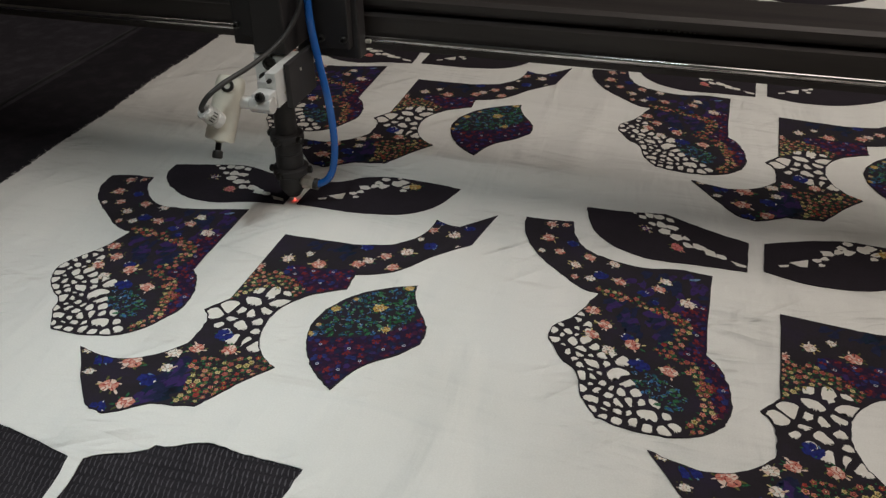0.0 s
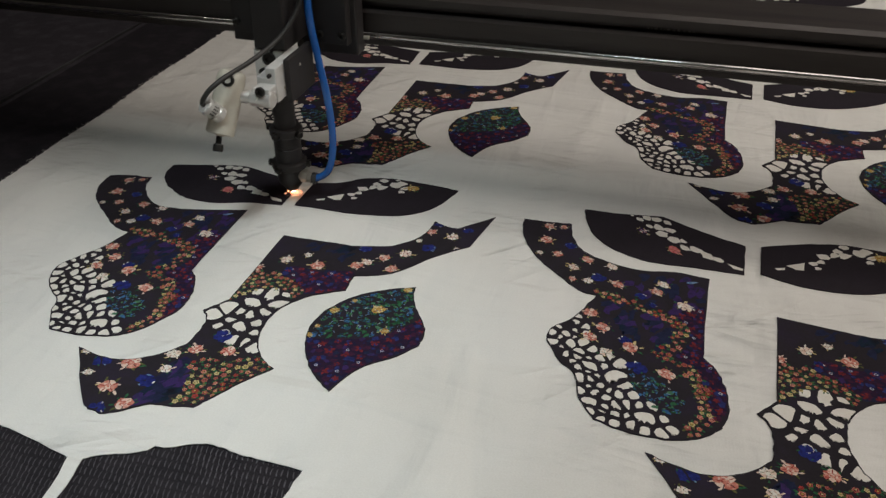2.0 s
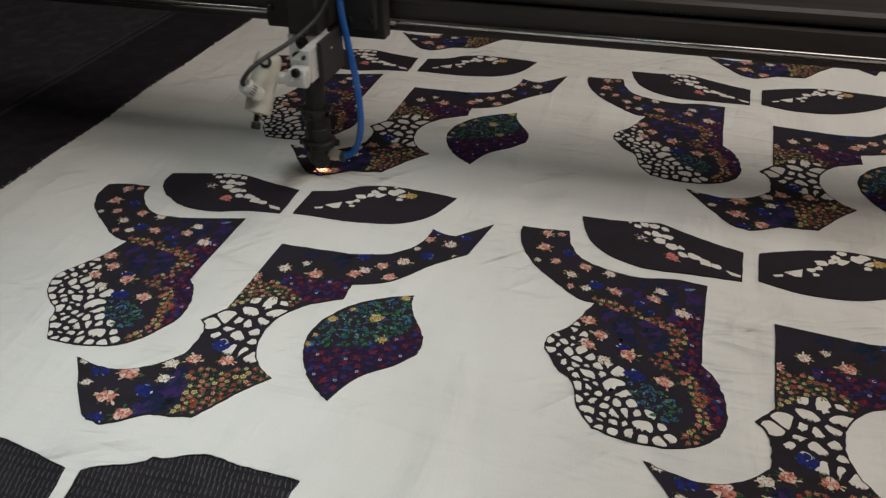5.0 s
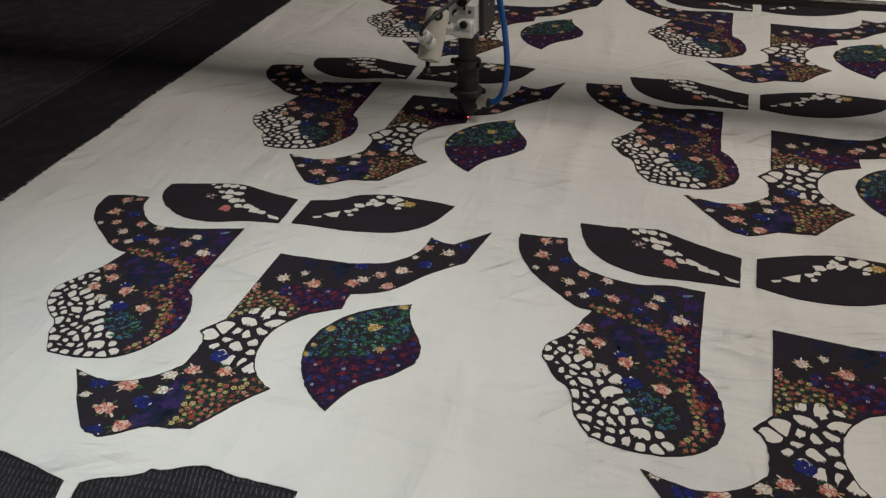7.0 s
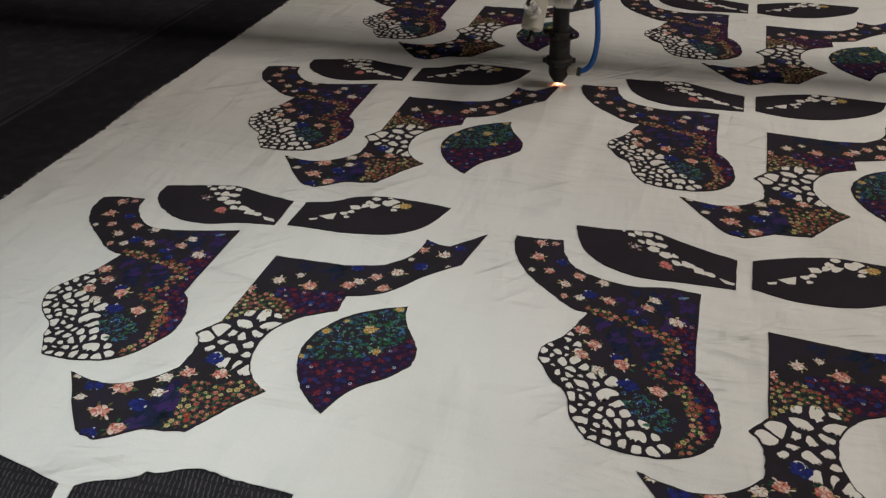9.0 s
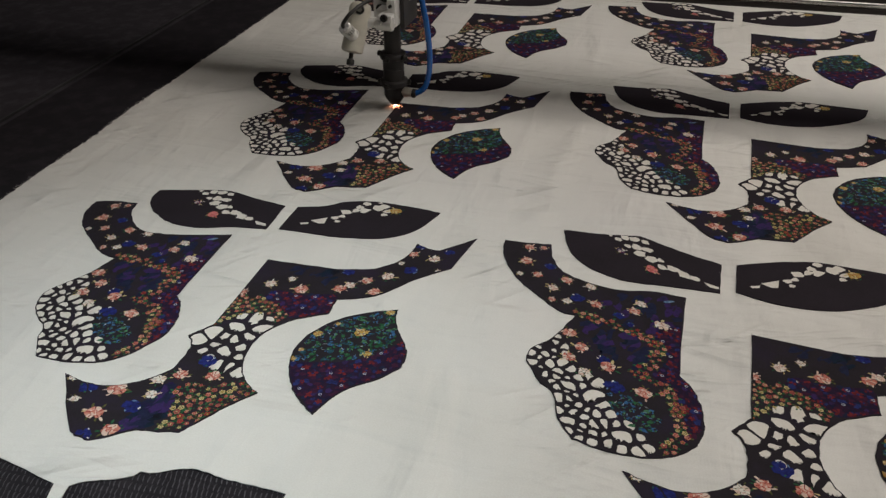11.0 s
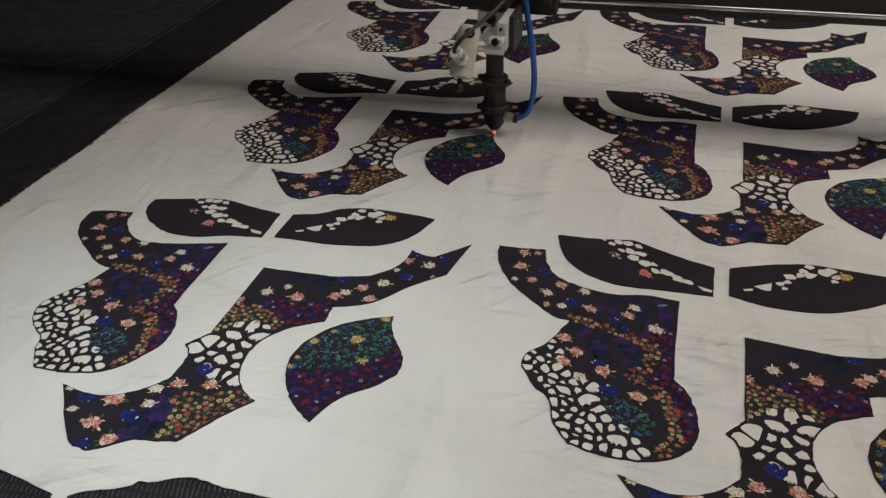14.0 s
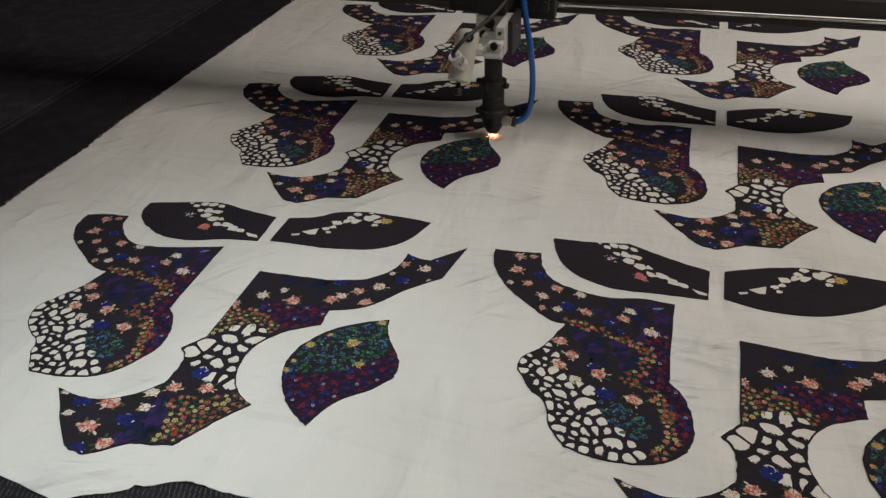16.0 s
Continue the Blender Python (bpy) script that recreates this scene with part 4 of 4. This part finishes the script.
    sweep(bm, [tuple(ge - gd * 0.004), tuple(ge + gd * 0.002), (-0.0150, -0.0820, 0.1185), (-0.0105, -0.079, 0.1240), (-0.0040, -0.068, 0.1290), (0.0022, -0.046, 0.1315), (0.0095, -0.024, 0.1370), (0.0155, -0.010, 0.1450),
               (0.0205, 0.000, 0.1570), (0.0225, 0.004, 0.168), (0.0225, 0.014, 0.190), (0.022, 0.026, 0.206)], 0.0018, 10)
    part("cable", bm, "rubber", h, "thin black cable", True)
    # black carriage on the beam
    c0 = 0.030
    bm = bmesh.new()
    box(bm, -0.052, -0.002, c0, 0.048, 0.117, 0.215, 0.0015)
    box(bm, -0.046, -0.006, c0 - 0.006, c0 + 0.001, 0.126, 0.215, 0.001)
    carriage = part("carriage_plate", bm, "anodised", h, "black anodised carriage plate")
    bm = bmesh.new()
    box(bm, 0.000, 0.052, c0 + 0.004, 0.0485, 0.112, 0.215, 0.0015)
    box(bm, 0.020, 0.047, c0 - 0.004, c0 + 0.005, 0.122, 0.160, 0.001)
    part("carriage_plate", bm, "anodised", h, "black anodised carriage plate")
    bm = bmesh.new()
    box(bm, -0.013, 0.013, -0.010, c0 + 0.004, 0.1270, 0.20, 0.0015)
    part("mount", bm, "anodised", h)
    for x, z in ((-0.044, 0.135), (-0.010, 0.135), (-0.044, 0.16), (0.025, 0.13), (0.043, 0.13)):
        bm = bmesh.new()
        lathe(bm, [(0.0030, 0), (0.0030, 0.002), (0.0024, 0.0026), (0.0013, 0.0026), (0.0013, 0.001)], 14, pointing((x, c0 - 0.0062 if x < 0 else c0 - 0.0042, z), (0, -1, 0)))
        part("bolt", bm, "bolt", carriage, "", True)
    bm = bmesh.new()
    lathe(bm, [(0.0016, 0), (0.0016, 0.004)], 10, pointing((0.055, 0.04, 0.125), (1, 0, 0)))
    part("grease_nipple", bm, "nickel", h, "", True)
    # red dot and sparks at the cut
    bm = bmesh.new()
    lathe(bm, [(0.0008, 0.0012), (0.0008, 0.0015)], 12)
    part("pointer_dot", bm, "pointer", h, "red pointer dot")
    rnd = random.Random(12)
    bm = bmesh.new()
    for k in range(44):
        a, far = rnd.uniform(0, 6.3), rnd.uniform(0, 1) ** 1.6
        r = rnd.uniform(0.00018, 0.00062) * (1.2 - far * 0.7)
        m = Matrix.Translation((0.0085 * far * math.cos(a), 0.006 * far * math.sin(a), 0.0014 + rnd.uniform(0, 0.0060) * (1 - far) ** 2)) @ Matrix.Diagonal((rnd.uniform(0.8, 2.0), 1, rnd.uniform(0.7, 1.6), 1))
        n0 = len(bm.faces)
        bmesh.ops.create_icosphere(bm, subdivisions=1, radius=r, matrix=m)
        bm.faces.ensure_lookup_table()
        core = 1 if far < 0.30 else 0
        for f in bm.faces[n0:]:
            f.material_index = core
    sparks = part("sparks", bm, ["spark", "spark_core"], h, "orange sparks at the cut")
    return h, sparks


GANTRY = gantry()
HEAD, SPARKS = laser_head()

# seconds and the cut point's place on the bed
CUT = [
    (0, 0.479, 0.405), (0.2, 0.474, 0.402), (0.4, 0.407, 0.428), (0.6, 0.354, 0.442), (0.8, 0.352, 0.433), (1, 0.356, 0.410),
    (1.2, 0.409, 0.389), (1.4, 0.458, 0.392), (1.6, 0.473, 0.395), (1.8, 0.475, 0.403), (2, 0.474, 0.416), (2.2, 0.473, 0.437),
    (2.4, 0.469, 0.439), (2.6, 0.453, 0.443), (2.8, 0.431, 0.445), (3, 0.397, 0.453), (3.2, 0.371, 0.445), (3.5, 0.357, 0.436),
    (3.6, 0.351, 0.440), (3.8, 0.371, 0.465), (4, 0.413, 0.506), (4.1, 0.421, 0.520), (4.2, 0.424, 0.527), (4.5, 0.441, 0.501),
    (4.8, 0.460, 0.477), (5.1, 0.487, 0.472), (5.4, 0.515, 0.485), (5.7, 0.537, 0.503), (6, 0.541, 0.531), (6.3, 0.535, 0.561),
    (6.4, 0.530, 0.590), (6.5, 0.545, 0.606), (6.6, 0.555, 0.619), (6.8, 0.564, 0.625), (7, 0.567, 0.632), (7.2, 0.568, 0.638),
    (7.4, 0.572, 0.641), (7.6, 0.578, 0.646), (7.8, 0.590, 0.657), (8, 0.611, 0.675), (8.2, 0.633, 0.698), (8.4, 0.639, 0.715),
    (8.6, 0.642, 0.738), (8.8, 0.644, 0.747), (9, 0.641, 0.740), (9.2, 0.630, 0.734), (9.5, 0.606, 0.721), (9.8, 0.596, 0.702),
    (10.1, 0.575, 0.681), (10.4, 0.544, 0.675), (10.7, 0.513, 0.675), (11, 0.495, 0.662), (11.3, 0.497, 0.631), (11.4, 0.498, 0.617),
    (11.5, 0.498, 0.603), (11.6, 0.496, 0.597), (11.7, 0.495, 0.586), (11.8, 0.495, 0.580), (12, 0.491, 0.574), (12.2, 0.492, 0.564),
    (12.4, 0.492, 0.537), (12.5, 0.471, 0.522), (12.6, 0.458, 0.519), (12.8, 0.438, 0.520), (13, 0.428, 0.521), (13.1, 0.425, 0.529),
    (13.2, 0.435, 0.536), (13.3, 0.457, 0.540), (13.4, 0.490, 0.559), (13.5, 0.528, 0.587), (13.6, 0.562, 0.609), (13.7, 0.594, 0.628),
    (13.8, 0.609, 0.635), (13.9, 0.615, 0.637), (14, 0.614, 0.639), (14.1, 0.607, 0.644), (14.2, 0.592, 0.636), (14.3, 0.574, 0.613),
    (14.4, 0.562, 0.584), (14.5, 0.565, 0.554), (14.6, 0.581, 0.542), (14.8, 0.594, 0.533), (15, 0.603, 0.528), (15.1, 0.604, 0.534),
    (15.2, 0.607, 0.541), (15.3, 0.614, 0.553), (15.4, 0.618, 0.568), (15.5, 0.631, 0.580), (15.6, 0.635, 0.595), (15.7, 0.627, 0.616),
    (15.8, 0.619, 0.630), (15.9, 0.616, 0.635), (16, 0.617, 0.639),
]


def motions():
    walk(HEAD, [(t, pose(x, y, 0)) for t, x, y in CUT])
    walk(GANTRY, [(t, pose(0, y, 0)) for t, x, y in CUT])
    burning, idle = pose(0, 0, 0), pose(0, 0, 0.016)
    rows = [(0, idle), (0.6, idle), (0.7, burning), (3.55, burning), (3.65, idle), (4.1, idle), (4.2, burning),
            (6.8, burning), (6.9, idle), (7.1, idle), (7.2, burning), (13.0, burning), (13.1, idle), (14.0, idle), (14.1, burning), (14.55, burning), (14.65, idle), (15.25, idle), (15.35, burning), (16.0, burning)]
    walk(SPARKS, rows)


motions()
